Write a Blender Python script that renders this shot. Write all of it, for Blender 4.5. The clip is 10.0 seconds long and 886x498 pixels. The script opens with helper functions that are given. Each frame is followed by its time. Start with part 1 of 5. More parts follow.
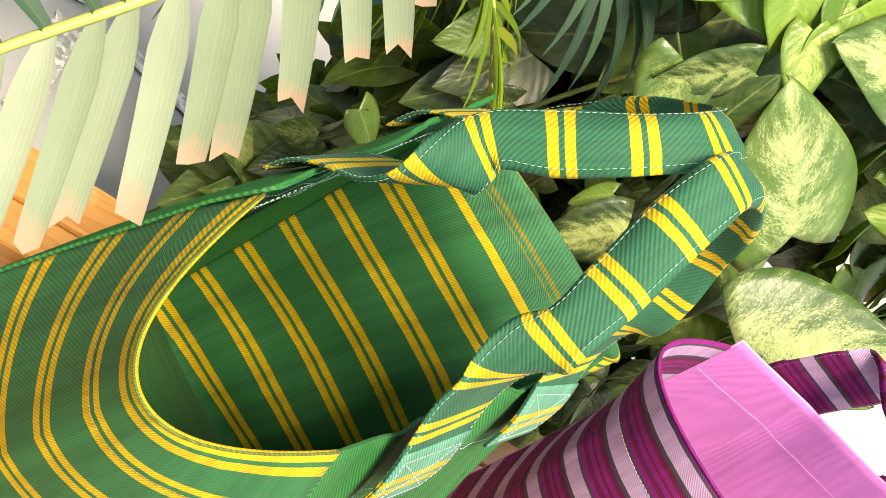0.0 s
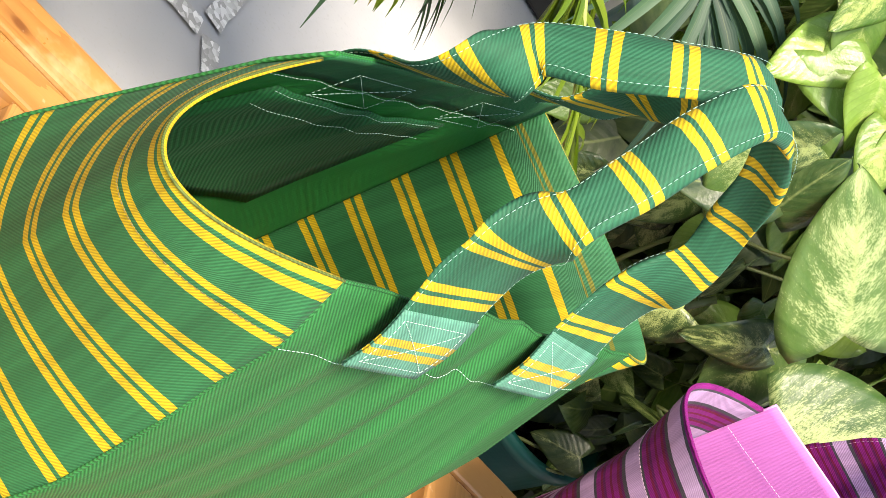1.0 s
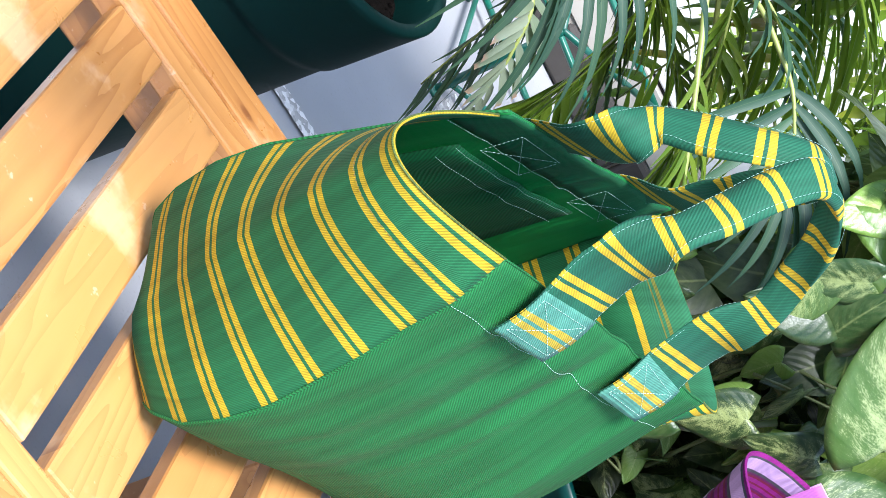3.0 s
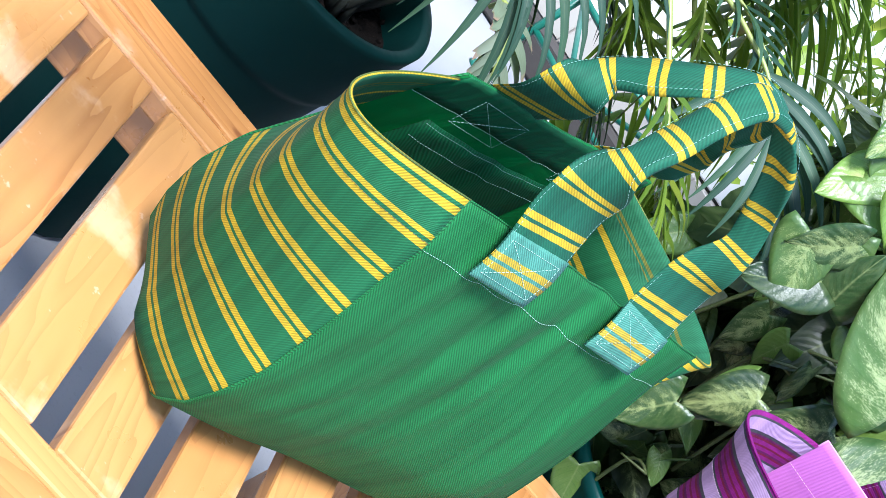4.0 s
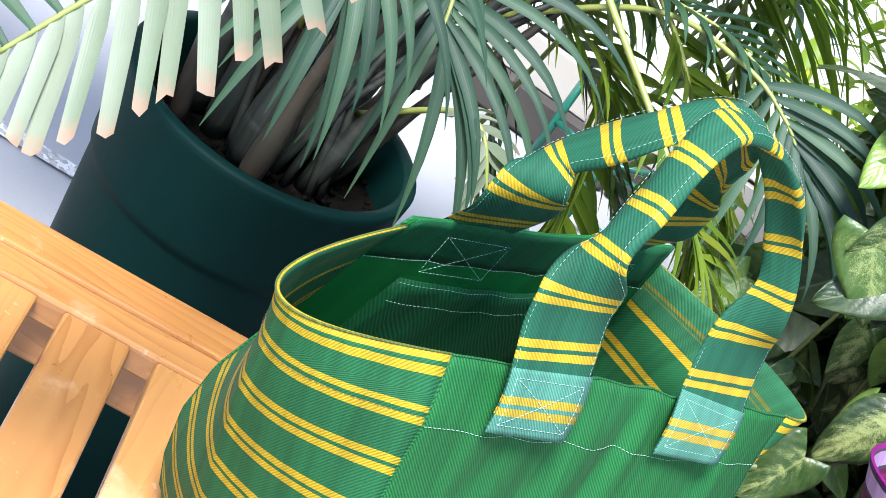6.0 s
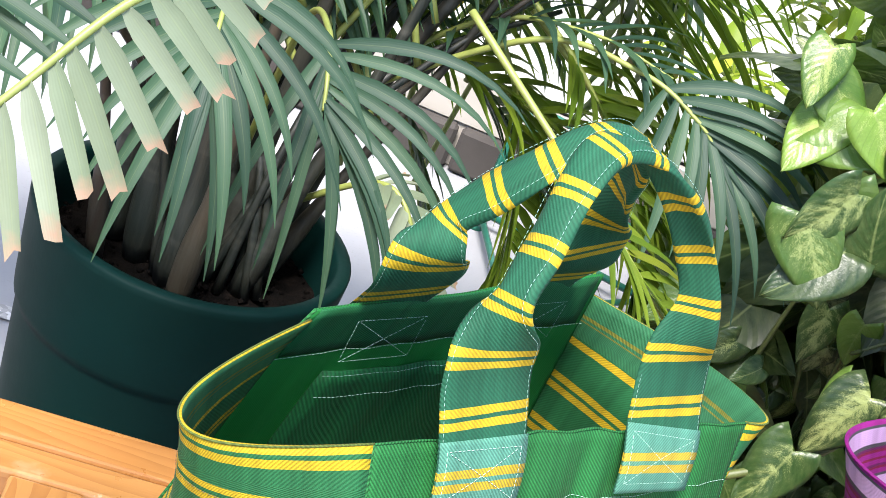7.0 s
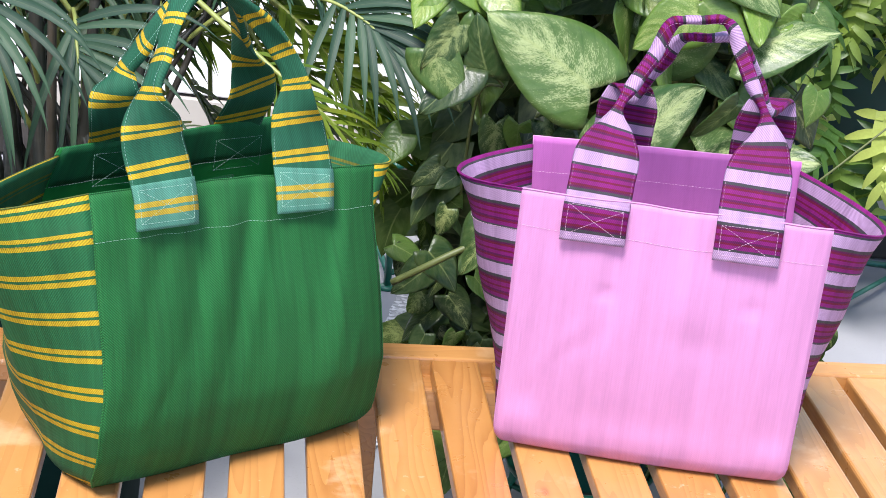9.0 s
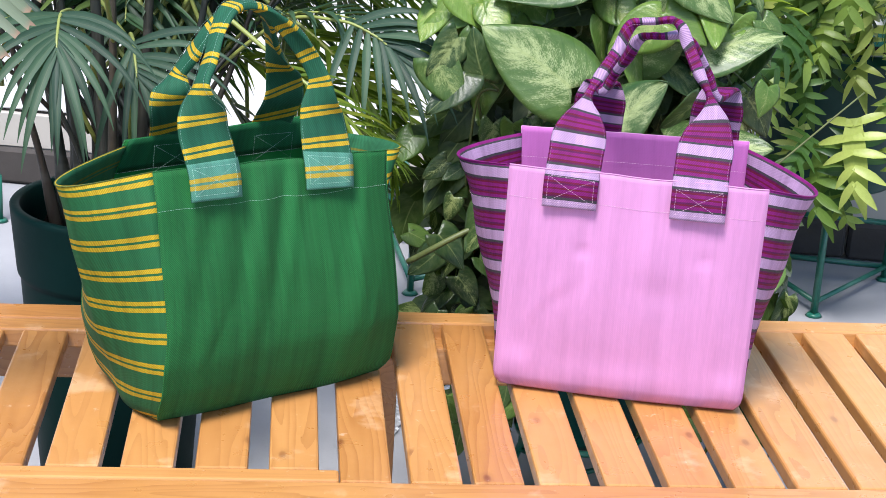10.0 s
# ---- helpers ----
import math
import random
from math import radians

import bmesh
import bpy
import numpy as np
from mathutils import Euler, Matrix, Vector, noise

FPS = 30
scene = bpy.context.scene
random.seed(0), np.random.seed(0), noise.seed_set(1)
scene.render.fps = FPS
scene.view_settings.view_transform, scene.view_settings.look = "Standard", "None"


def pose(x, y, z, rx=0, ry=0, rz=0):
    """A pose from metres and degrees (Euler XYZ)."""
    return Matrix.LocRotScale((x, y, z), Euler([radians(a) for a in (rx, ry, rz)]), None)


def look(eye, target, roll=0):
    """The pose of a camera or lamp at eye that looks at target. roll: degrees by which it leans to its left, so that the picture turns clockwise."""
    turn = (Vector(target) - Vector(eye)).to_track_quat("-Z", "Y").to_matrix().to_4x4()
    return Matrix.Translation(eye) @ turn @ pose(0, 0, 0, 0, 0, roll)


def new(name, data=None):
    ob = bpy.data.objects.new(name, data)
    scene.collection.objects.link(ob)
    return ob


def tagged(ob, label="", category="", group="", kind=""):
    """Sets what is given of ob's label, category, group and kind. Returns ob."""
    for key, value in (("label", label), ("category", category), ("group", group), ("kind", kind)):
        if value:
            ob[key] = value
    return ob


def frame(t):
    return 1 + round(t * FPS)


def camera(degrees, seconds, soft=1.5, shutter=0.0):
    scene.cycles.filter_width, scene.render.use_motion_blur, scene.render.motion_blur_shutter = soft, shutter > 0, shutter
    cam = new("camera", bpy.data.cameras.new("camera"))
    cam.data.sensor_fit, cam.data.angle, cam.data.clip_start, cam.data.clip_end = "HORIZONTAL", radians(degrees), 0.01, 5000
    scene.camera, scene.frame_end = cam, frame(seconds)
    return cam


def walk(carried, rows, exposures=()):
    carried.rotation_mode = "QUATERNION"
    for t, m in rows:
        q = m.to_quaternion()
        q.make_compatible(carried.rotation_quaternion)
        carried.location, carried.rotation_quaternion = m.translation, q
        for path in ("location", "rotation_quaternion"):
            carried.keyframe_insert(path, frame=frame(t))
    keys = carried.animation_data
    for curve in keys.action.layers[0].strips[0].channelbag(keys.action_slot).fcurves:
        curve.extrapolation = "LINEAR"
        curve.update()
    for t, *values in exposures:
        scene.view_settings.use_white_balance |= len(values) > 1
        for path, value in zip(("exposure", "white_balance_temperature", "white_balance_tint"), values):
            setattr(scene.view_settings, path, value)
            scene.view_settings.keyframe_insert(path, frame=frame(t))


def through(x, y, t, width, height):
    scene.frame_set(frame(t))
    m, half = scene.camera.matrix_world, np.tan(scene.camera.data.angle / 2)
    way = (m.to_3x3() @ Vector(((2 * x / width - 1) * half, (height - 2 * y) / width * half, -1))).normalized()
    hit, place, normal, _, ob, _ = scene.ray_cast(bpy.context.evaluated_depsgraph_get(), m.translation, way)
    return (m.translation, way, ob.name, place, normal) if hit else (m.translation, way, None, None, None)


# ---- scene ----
LENS = 29.16
PATH = [
    (0, (-0.3823, -0.3073, 1.2449), (0.5801, 0.6025, 0.5407), 62.16),
    (0.5, (-0.3285, -0.3781, 1.2306), (0.5322, 0.6334, 0.5335), 64.57),
    (1, (-0.2652, -0.4815, 1.2224), (0.5041, 0.6031, 0.5281), 66.73),
    (1.5, (-0.3075, -0.5529, 1.2194), (0.3753, 0.5883, 0.5256), 68.38),
    (2, (-0.3254, -0.6438, 1.2451), (0.3091, 0.5272, 0.5551), 69.33),
    (2.5, (-0.3046, -0.7644, 1.2582), (0.2929, 0.4332, 0.5809), 69.21),
    (2.7, (-0.3098, -0.7994, 1.2605), (0.2714, 0.4096, 0.5892), 68.81),
    (3.8, (-0.2351, -0.9083, 1.2838), (0.2293, 0.3594, 0.6301), 62.30),
    (4, (-0.1892, -0.9363, 1.2899), (0.2467, 0.3378, 0.6292), 59.87),
    (4.5, (-0.1342, -0.9637, 1.2999), (0.2417, 0.3265, 0.6335), 54.51),
    (5, (-0.0907, -0.9792, 1.3166), (0.2354, 0.3221, 0.6456), 48.56),
    (5.5, (-0.0733, -0.9184, 1.3131), (0.2256, 0.3866, 0.6366), 42.46),
    (5.7, (-0.0867, -0.8602, 1.3065), (0.2039, 0.4455, 0.6276), 39.83),
    (6.8, (-0.0674, -0.7034, 1.3350), (0.1883, 0.6245, 0.6859), 25.16),
    (7, (-0.0226, -0.7426, 1.3394), (0.2311, 0.5878, 0.6946), 22.66),
    (7.5, (0.0832, -0.8923, 1.3486), (0.3105, 0.4568, 0.7337), 16.38),
    (8, (0.1214, -1.0877, 1.3552), (0.3230, 0.2769, 0.7661), 11.34),
    (8.5, (0.1900, -1.2947, 1.3654), (0.3734, 0.0837, 0.8029), 7.59),
    (9, (0.3025, -1.4955, 1.3718), (0.4746, -0.1061, 0.8334), 5.37),
    (9.5, (0.3137, -1.6841, 1.3902), (0.4695, -0.2847, 0.8730), 4.10),
    (10, (0.3068, -1.8830, 1.3959), (0.4462, -0.4727, 0.9042), 3.41),
]

EXPO = [(0, 1.92, 8600, 9), (1, 1.96, 7600, 12), (1.5, 2.06, 6900, 12), (2, 2.08, 6300, 12), (2.5, 1.95, 6000, 12), (4.5, 1.75, 5400, 12), (7.5, 1.82, 6500, 14), (8.5, 1.43, 6300, 15), (9, 1.31, 6200, 15), (10, 1.16, 6100, 14)]
cam = camera(LENS, 10.0, soft=0.85)
walk(cam, [(t, look(e, g, r)) for t, e, g, r in PATH], EXPO)

# ---- world and sun ----
world = bpy.data.worlds.new("sky")
scene.world = world
world.use_nodes = True
wn = world.node_tree.nodes
sky = wn.new("ShaderNodeTexSky")
sky.sky_type = 'NISHITA'
sky.sun_disc = False
SUN_EL, SUN_AZ = radians(60), radians(206)      # azimuth from +y towards +x
sky.sun_elevation = SUN_EL
sky.sun_rotation = SUN_AZ
world.node_tree.links.new(sky.outputs[0], wn["Background"].inputs[0])
wn["Background"].inputs[1].default_value = 0.135
sun_data = bpy.data.lights.new("sun", 'SUN')
sun_data.energy = 3.1
sun_data.angle = radians(18)
sun_data.color = (1.0, 0.95, 0.88)
sun = new("sun", sun_data)
sdir = Vector((math.sin(SUN_AZ) * math.cos(SUN_EL), math.cos(SUN_AZ) * math.cos(SUN_EL), math.sin(SUN_EL)))
sun.matrix_world = look(sdir * 10, (0, 0, 0))


# ---- material helpers ----
class Mat:
    """A node material with short ways to add and join nodes."""

    def __init__(self, name):
        self.m = bpy.data.materials.new(name)
        self.m.use_nodes = True
        self.t = self.m.node_tree
        self.b = self.t.nodes["Principled BSDF"]

    def n(self, kind, **ins):
        node = self.t.nodes.new("ShaderNode" + kind)
        for key, v in ins.items():
            sock = node.inputs[int(key[1:])] if key[0] == "i" and key[1:].isdigit() else node.inputs[key]
            self.put(sock, v)
        return node

    def put(self, sock, v):
        if isinstance(v, bpy.types.NodeSocket):
            self.t.links.new(v, sock)
        else:
            sock.default_value = v

    def math(self, op, a, b=0.0):
        node = self.n("Math")
        node.operation = op
        self.put(node.inputs[0], a)
        self.put(node.inputs[1], b)
        return node.outputs[0]

    def mix(self, f, a, b, blend='MIX'):
        node = self.n("Mix")
        node.data_type, node.blend_type = 'RGBA', blend
        self.put(node.inputs[0], f)
        self.put(node.inputs[6], a)
        self.put(node.inputs[7], b)
        return node.outputs[2]

    def ramp(self, f, stops, mode='LINEAR'):
        node = self.n("ValToRGB")
        node.color_ramp.interpolation = mode
        el = node.color_ramp.elements
        while len(el) < len(stops):
            el.new(0.5)
        for e, (p, c) in zip(el, stops):
            e.position, e.color = p, c
        self.put(node.inputs[0], f)
        return node.outputs[0]

    def noise(self, vec, scale, detail=3.0, rough=0.55):
        node = self.n("TexNoise")
        self.put(node.inputs["Vector"], vec)
        node.inputs["Scale"].default_value = scale
        node.inputs["Detail"].default_value = detail
        node.inputs["Roughness"].default_value = rough
        return node.outputs[0]

    def scaled(self, vec, s, rot=(0, 0, 0)):
        node = self.n("Mapping")
        self.put(node.inputs[0], vec)
        node.inputs[2].default_value = rot
        node.inputs[3].default_value = s
        return node.outputs[0]

    def bump(self, h, strength, dist=0.001, normal=None):
        node = self.n("Bump")
        node.inputs["Strength"].default_value = strength
        node.inputs["Distance"].default_value = dist
        self.put(node.inputs["Height"], h)
        if normal is not None:
            self.put(node.inputs["Normal"], normal)
        return node.outputs[0]

    def coord(self, which="Object"):
        return self.n("TexCoord").outputs[which]

    def random(self):
        return self.n("ObjectInfo").outputs["Random"]

    def island(self):
        return self.n("NewGeometry").outputs["Random Per Island"]

    def done(self, color=None, rough=0.6, normal=None, metal=0.0, spec=0.5):
        if color is not None:
            self.put(self.b.inputs["Base Color"], color)
        self.put(self.b.inputs["Roughness"], rough)
        self.put(self.b.inputs["Metallic"], metal)
        self.put(self.b.inputs["Specular IOR Level"], spec)
        if normal is not None:
            self.put(self.b.inputs["Normal"], normal)
        return self.m


def rgb(r, g, b):
    return (r, g, b, 1.0)


def gray(v):
    return (v, v, v, 1.0)


def cloth(name, ground, stripes=None, period=0.0415, twill=0.0021, sheen=0.03, pick=0.35, streak_shade=0.5, ribs=0.5, relief=0.7, thin=0.17, lean=1):
    """Twill cloth on a UV map in metres; stripes lie across v: (start, colour) pairs within one period."""
    k = Mat(name)
    uv = k.coord("UV")
    sep = k.n("SeparateXYZ", i0=uv)
    u, v = sep.outputs[0], sep.outputs[1]
    if stripes:
        wob = k.math('MULTIPLY', k.math('SUBTRACT', k.noise(uv, 60, 2), 0.5), 0.0012)
        f = k.math('FRACT', k.math('ADD', k.math('DIVIDE', k.math('ADD', v, wob), period), 20.0))
        col = k.ramp(f, stripes, 'CONSTANT')
    else:
        col = k.mix(0.0, ground, ground)
    # diagonal twill ribs
    d = k.math('ADD', k.math('DIVIDE', u, twill), k.math('DIVIDE', v, twill * 1.15 * lean))
    rib = k.math('ABSOLUTE', k.math('SUBTRACT', k.math('FRACT', k.math('ADD', d, 500.0)), 0.5))
    rib = k.math('MULTIPLY', rib, 2.0)
    warp = k.noise(k.scaled(uv, (900, 35, 1)), 1.0, 2)
    weft = k.noise(k.scaled(uv, (30, 800, 1)), 1.0, 2)
    big = k.noise(uv, 9.0, 4)
    dark = k.mix(k.math('MULTIPLY', rib, pick), col, k.mix(0.75, col, ground, 'MIX'))
    # dark warp streaks, which also paint in the shading of upright folds
    streak = k.noise(k.scaled(uv, (55, 2.2, 1)), 1.0, 5, 0.68)
    dark = k.mix(k.math('MULTIPLY', rib, ribs), dark, gray(0.0))
    dark = k.mix(k.math('MULTIPLY', k.ramp(streak, [(0.35, gray(0)), (0.75, gray(1))]), streak_shade), dark, gray(0.0))
    c2 = k.mix(k.math('MULTIPLY', warp, 0.22), dark, gray(0.0))
    c2 = k.mix(k.math('MULTIPLY', weft, 0.12), c2, gray(1.0), 'SOFT_LIGHT')
    c2 = k.mix(k.math('MULTIPLY', big, 0.22), c2, gray(0.02))
    h = k.math('ADD', k.math('MULTIPLY', rib, 0.6), k.math('ADD', k.math('MULTIPLY', warp, 0.4), k.math('MULTIPLY', weft, 0.4)))
    nb = k.bump(h, relief, 0.0006)
    k.b.inputs["Sheen Weight"].default_value = sheen
    k.b.inputs["Sheen Roughness"].default_value = 0.4
    k.put(k.b.inputs["Sheen Tint"], k.mix(0.5, ground, gray(1.0)))
    k.done(c2, 0.68, nb, spec=0.22)
    # daylight shines through the cloth
    tr = k.n("BsdfTranslucent", Color=k.n("Gamma", i0=c2, i1=0.6).outputs[0])
    mx = k.n("MixShader", i0=thin, i1=k.b.outputs[0], i2=tr.outputs[0])
    k.t.links.new(mx.outputs[0], k.t.nodes["Material Output"].inputs[0])
    return k.m


GREEN = rgb(0.028, 0.250, 0.059)
GREEN2 = rgb(0.026, 0.190, 0.062)
TEAL = rgb(0.022, 0.150, 0.074)
YELLOW = rgb(0.86, 0.56, 0.018)
green_stripe = [(0.0, GREEN2), (0.33, YELLOW), (0.47, GREEN2), (0.545, YELLOW), (0.685, GREEN2)]
m_green = cloth("green twill", GREEN, twill=0.0026, ribs=0.66, streak_shade=0.5, relief=1.0, lean=-1)
m_green_strap = cloth("green strap twill", TEAL, [(p, TEAL if c is GREEN2 else c) for p, c in green_stripe], twill=0.0031, ribs=0.32, pick=0.22)
m_green_side = cloth("green striped twill", GREEN2, green_stripe, twill=0.0026, ribs=0.36, pick=0.20, lean=-1, thin=0.24)
OLIVE = rgb(0.30, 0.27, 0.03)
# wrong side of the striped cloth; its ground is paled for light shining through
m_green_hem = cloth("lit green hem twill, wrong side", rgb(0.045, 0.24, 0.10), [(0.0, rgb(0.045, 0.24, 0.10)), (0.78, OLIVE), (0.85, rgb(0.045, 0.24, 0.10)), (0.92, OLIVE), (0.985, rgb(0.045, 0.24, 0.10))], twill=0.0026, ribs=0.36, pick=0.35, thin=0.35)
# lit copy of the green twill: glow of the single layer, in colour
m_green_lit = cloth("lit green back panel twill", rgb(0.018, 0.27, 0.05), twill=0.0026, ribs=0.2, streak_shade=0.2, thin=0.42)
# shaded copy of the green twill for lining, pocket and double hem
m_green_shade = cloth("shaded green lining twill", rgb(0.012, 0.17, 0.05), twill=0.0034, thin=0.12)
m_green_tip = cloth("pale green strap end", rgb(0.09, 0.36, 0.24), [(0.0, rgb(0.14, 0.42, 0.29)), (0.33, YELLOW), (0.47, rgb(0.14, 0.42, 0.29)), (0.545, YELLOW), (0.685, rgb(0.14, 0.42, 0.29))], twill=0.0026)
PLUM = rgb(0.30, 0.009, 0.21)
WINE = rgb(0.20, 0.004, 0.035)
DUSK = rgb(0.13, 0.006, 0.085)
LILAC = rgb(0.74, 0.47, 0.76)
SLATE = rgb(0.06, 0.07, 0.07)
pink_stripe = [(0.0, LILAC), (0.31, SLATE), (0.39, DUSK), (0.44, WINE), (0.50, PLUM), (0.60, WINE), (0.65, PLUM), (0.74, DUSK), (0.79, WINE), (0.84, PLUM), (0.94, SLATE)]
m_pink = cloth("pink twill", rgb(0.80, 0.355, 0.66), twill=0.0027, pick=0.05, streak_shade=0.22, ribs=0.09, relief=0.28)
m_pink_side = cloth("plum striped twill", PLUM, pink_stripe, period=0.0445, twill=0.0021, pick=0.12, ribs=0.35)
m_pink_strap = cloth("plum striped strap twill", PLUM, pink_stripe, period=0.0445, twill=0.0024, pick=0.12)
m_pink_in = cloth("magenta lining", rgb(0.60, 0.17, 0.52), twill=0.0021, pick=0.05, streak_shade=0.15, ribs=0.12, relief=0.3)


def thread(name, col):
    k = Mat(name)
    return k.done(k.mix(k.math('MULTIPLY', k.noise(k.coord(), 400, 2), 0.5), col, gray(0.6 if sum(col[:3]) > 0.5 else 0.03)), 0.7)


m_thread = thread("pale green thread", rgb(0.30, 0.55, 0.40))
m_thread_edge = thread("green thread", rgb(0.12, 0.34, 0.24))
m_thread_dark = thread("dark thread", rgb(0.09, 0.10, 0.05))
m_thread_plum = thread("plum thread", rgb(0.26, 0.07, 0.18))
m_thread_pink = thread("pale pink thread", rgb(0.62, 0.36, 0.50))


def wood():
    k = Mat("varnished pine")
    co = k.coord()
    rnd = k.random()
    off = k.n("CombineXYZ", i0=k.math('MULTIPLY', rnd, 7.0), i1=k.math('MULTIPLY', rnd, 13.0), i2=k.math('MULTIPLY', rnd, 3.0)).outputs[0]
    vec = k.n("VectorMath", i0=co, i1=off).outputs[0]
    warp = k.noise(k.scaled(vec, (16, 1.5, 16)), 1.0, 2, 0.4)
    sep = k.n("SeparateXYZ", i0=vec)
    ring = k.math('ADD', k.math('MULTIPLY', warp, 15.0), k.math('MULTIPLY', sep.outputs[0], 32.0))
    ring = k.math('ADD', ring, k.math('MULTIPLY', k.noise(k.scaled(vec, (90, 7, 90)), 1.0, 3), 0.5))
    line = k.math('FRACT', ring)
    line = k.math('POWER', line, 2.2)
    fine = k.noise(k.scaled(vec, (420, 8, 420)), 1.0, 3)
    patch = k.noise(k.scaled(vec, (5, 2.4, 5)), 1.0, 4)
    base = k.ramp(patch, [(0.3, rgb(0.37, 0.160, 0.041)), (0.7, rgb(0.47, 0.230, 0.069))])
    c = k.mix(k.math('MULTIPLY', line, 0.55), base, rgb(0.24, 0.083, 0.018))
    c = k.mix(k.math('MULTIPLY', fine, 0.28), c, rgb(0.36, 0.14, 0.036))
    vor = k.n("TexVoronoi")
    vor.voronoi_dimensions = '2D'
    k.put(vor.inputs["Vector"], k.scaled(vec, (13, 6.5, 1)))
    vor.inputs["Scale"].default_value = 1.0
    knot = k.ramp(vor.outputs["Distance"], [(0.03, gray(1)), (0.05, gray(0.75)), (0.075, gray(0.25)), (0.14, gray(0))])
    sel = k.math('GREATER_THAN', k.n("SeparateColor", i0=vor.outputs["Color"]).outputs[0], 0.55)
    c = k.mix(k.math('MULTIPLY', knot, k.math('MULTIPLY', sel, 0.85)), c, rgb(0.15, 0.045, 0.014))
    c = k.mix(k.math('MULTIPLY', rnd, 0.35), c, rgb(0.62, 0.32, 0.10))
    wear = k.ramp(k.noise(vec, 9, 5, 0.6), [(0.60, gray(0)), (0.70, gray(1))])
    c = k.mix(k.math('MULTIPLY', wear, 0.30), c, rgb(0.80, 0.58, 0.36))
    nick = k.ramp(k.noise(vec, 70, 3, 0.6), [(0.69, gray(0)), (0.74, gray(1))])
    c = k.mix(k.math('MULTIPLY', nick, 0.22), c, rgb(0.80, 0.66, 0.50))
    rough = k.ramp(k.noise(vec, 25, 4), [(0.3, gray(0.24)), (0.7, gray(0.46))])
    nb = k.bump(k.math('ADD', k.math('MULTIPLY', line, 0.3), fine), 0.25, 0.0006)
    k.b.inputs["Coat Weight"].default_value = 0.35
    k.b.inputs["Coat Roughness"].default_value = 0.18
    return k.done(c, rough, nb)


m_wood = wood()


def floor_mat():
    k = Mat("grey polished floor")
    co = k.coord()
    big = k.noise(co, 1.4, 4)
    spk = k.noise(co, 160, 3)
    c = k.ramp(big, [(0.3, rgb(0.23, 0.235, 0.245)), (0.7, rgb(0.33, 0.335, 0.35))])
    c = k.mix(k.ramp(spk, [(0.58, gray(0)), (0.7, gray(0.5))]), c, gray(0.25))
    rough = k.ramp(k.noise(co, 7, 4), [(0.3, gray(0.42)), (0.7, gray(0.62))])
    return k.done(c, rough, k.bump(spk, 0.1, 0.0008), spec=0.10)


m_floor = floor_mat()


def chip_mat():
    k = Mat("white chip inlay")
    co = k.coord()
    vor = k.n("TexVoronoi")
    k.put(vor.inputs["Vector"], co)
    vor.inputs["Scale"].default_value = 120.0
    chip = k.n("SeparateColor", i0=vor.outputs["Color"]).outputs[0]
    c = k.ramp(chip, [(0.25, gray(0.22)), (0.6, gray(0.37)), (0.9, gray(0.55))])
    return k.done(c, 0.45, k.bump(vor.outputs["Distance"], 0.4, 0.002))


m_chip = chip_mat()


def plain(name, col, rough, var=0.25, scale=18.0, bump=0.15, spec=0.5):
    k = Mat(name)
    co = k.coord()
    n1, n2 = k.noise(co, scale, 4), k.noise(co, scale * 12, 3)
    c = k.mix(k.math('MULTIPLY', n1, var * 2), col, gray(0.0))
    r = k.math('ADD', rough - 0.1, k.math('MULTIPLY', n1, 0.2))
    return k.done(c, r, k.bump(k.math('ADD', n1, n2), bump, 0.0012), spec=spec)


m_pot = plain("dark green plastic", rgb(0.002, 0.021, 0.018), 0.6, 0.2, 9, spec=0.10)
m_pipe = plain("green painted steel", rgb(0.012, 0.13, 0.085), 0.35, 0.2, 30)
m_wall = plain("beige plaster", rgb(0.40, 0.37, 0.33), 0.8, 0.12, 3)
m_tile = plain("beige wall tile", rgb(0.44, 0.41, 0.36), 0.45, 0.12, 5)
m_white = plain("white painted masonry", rgb(0.76, 0.76, 0.74), 0.7, 0.05, 4)
m_plinth = plain("rough brown stone", rgb(0.06, 0.052, 0.046), 0.85, 0.35, 8, 0.5)


def stem_mat():
    k = Mat("palm stem")
    co = k.coord()
    rnd = k.random()
    st = k.noise(k.scaled(co, (120, 120, 7)), 1.0, 4, 0.6)
    blot = k.noise(co, 22, 4)
    ring = k.noise(k.scaled(co, (3, 3, 28)), 1.0, 3)
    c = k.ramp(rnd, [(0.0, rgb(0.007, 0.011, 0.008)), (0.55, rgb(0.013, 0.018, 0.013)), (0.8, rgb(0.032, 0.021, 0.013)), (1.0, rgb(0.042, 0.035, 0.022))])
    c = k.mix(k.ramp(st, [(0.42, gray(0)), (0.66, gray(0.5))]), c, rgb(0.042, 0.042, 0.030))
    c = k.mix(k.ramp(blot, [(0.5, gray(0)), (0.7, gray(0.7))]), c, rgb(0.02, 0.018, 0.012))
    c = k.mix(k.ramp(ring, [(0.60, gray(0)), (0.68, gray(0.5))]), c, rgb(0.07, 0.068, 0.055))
    return k.done(c, 0.55, k.bump(k.math('ADD', st, blot), 0.5, 0.003))


m_stem = stem_mat()
m_vine = plain("vine stem", rgb(0.12, 0.15, 0.04), 0.5, 0.3, 60, 0.3)
m_soil_pot = plain("green pot plastic", rgb(0.002, 0.045, 0.038), 0.4, 0.2, 12, spec=0.25)


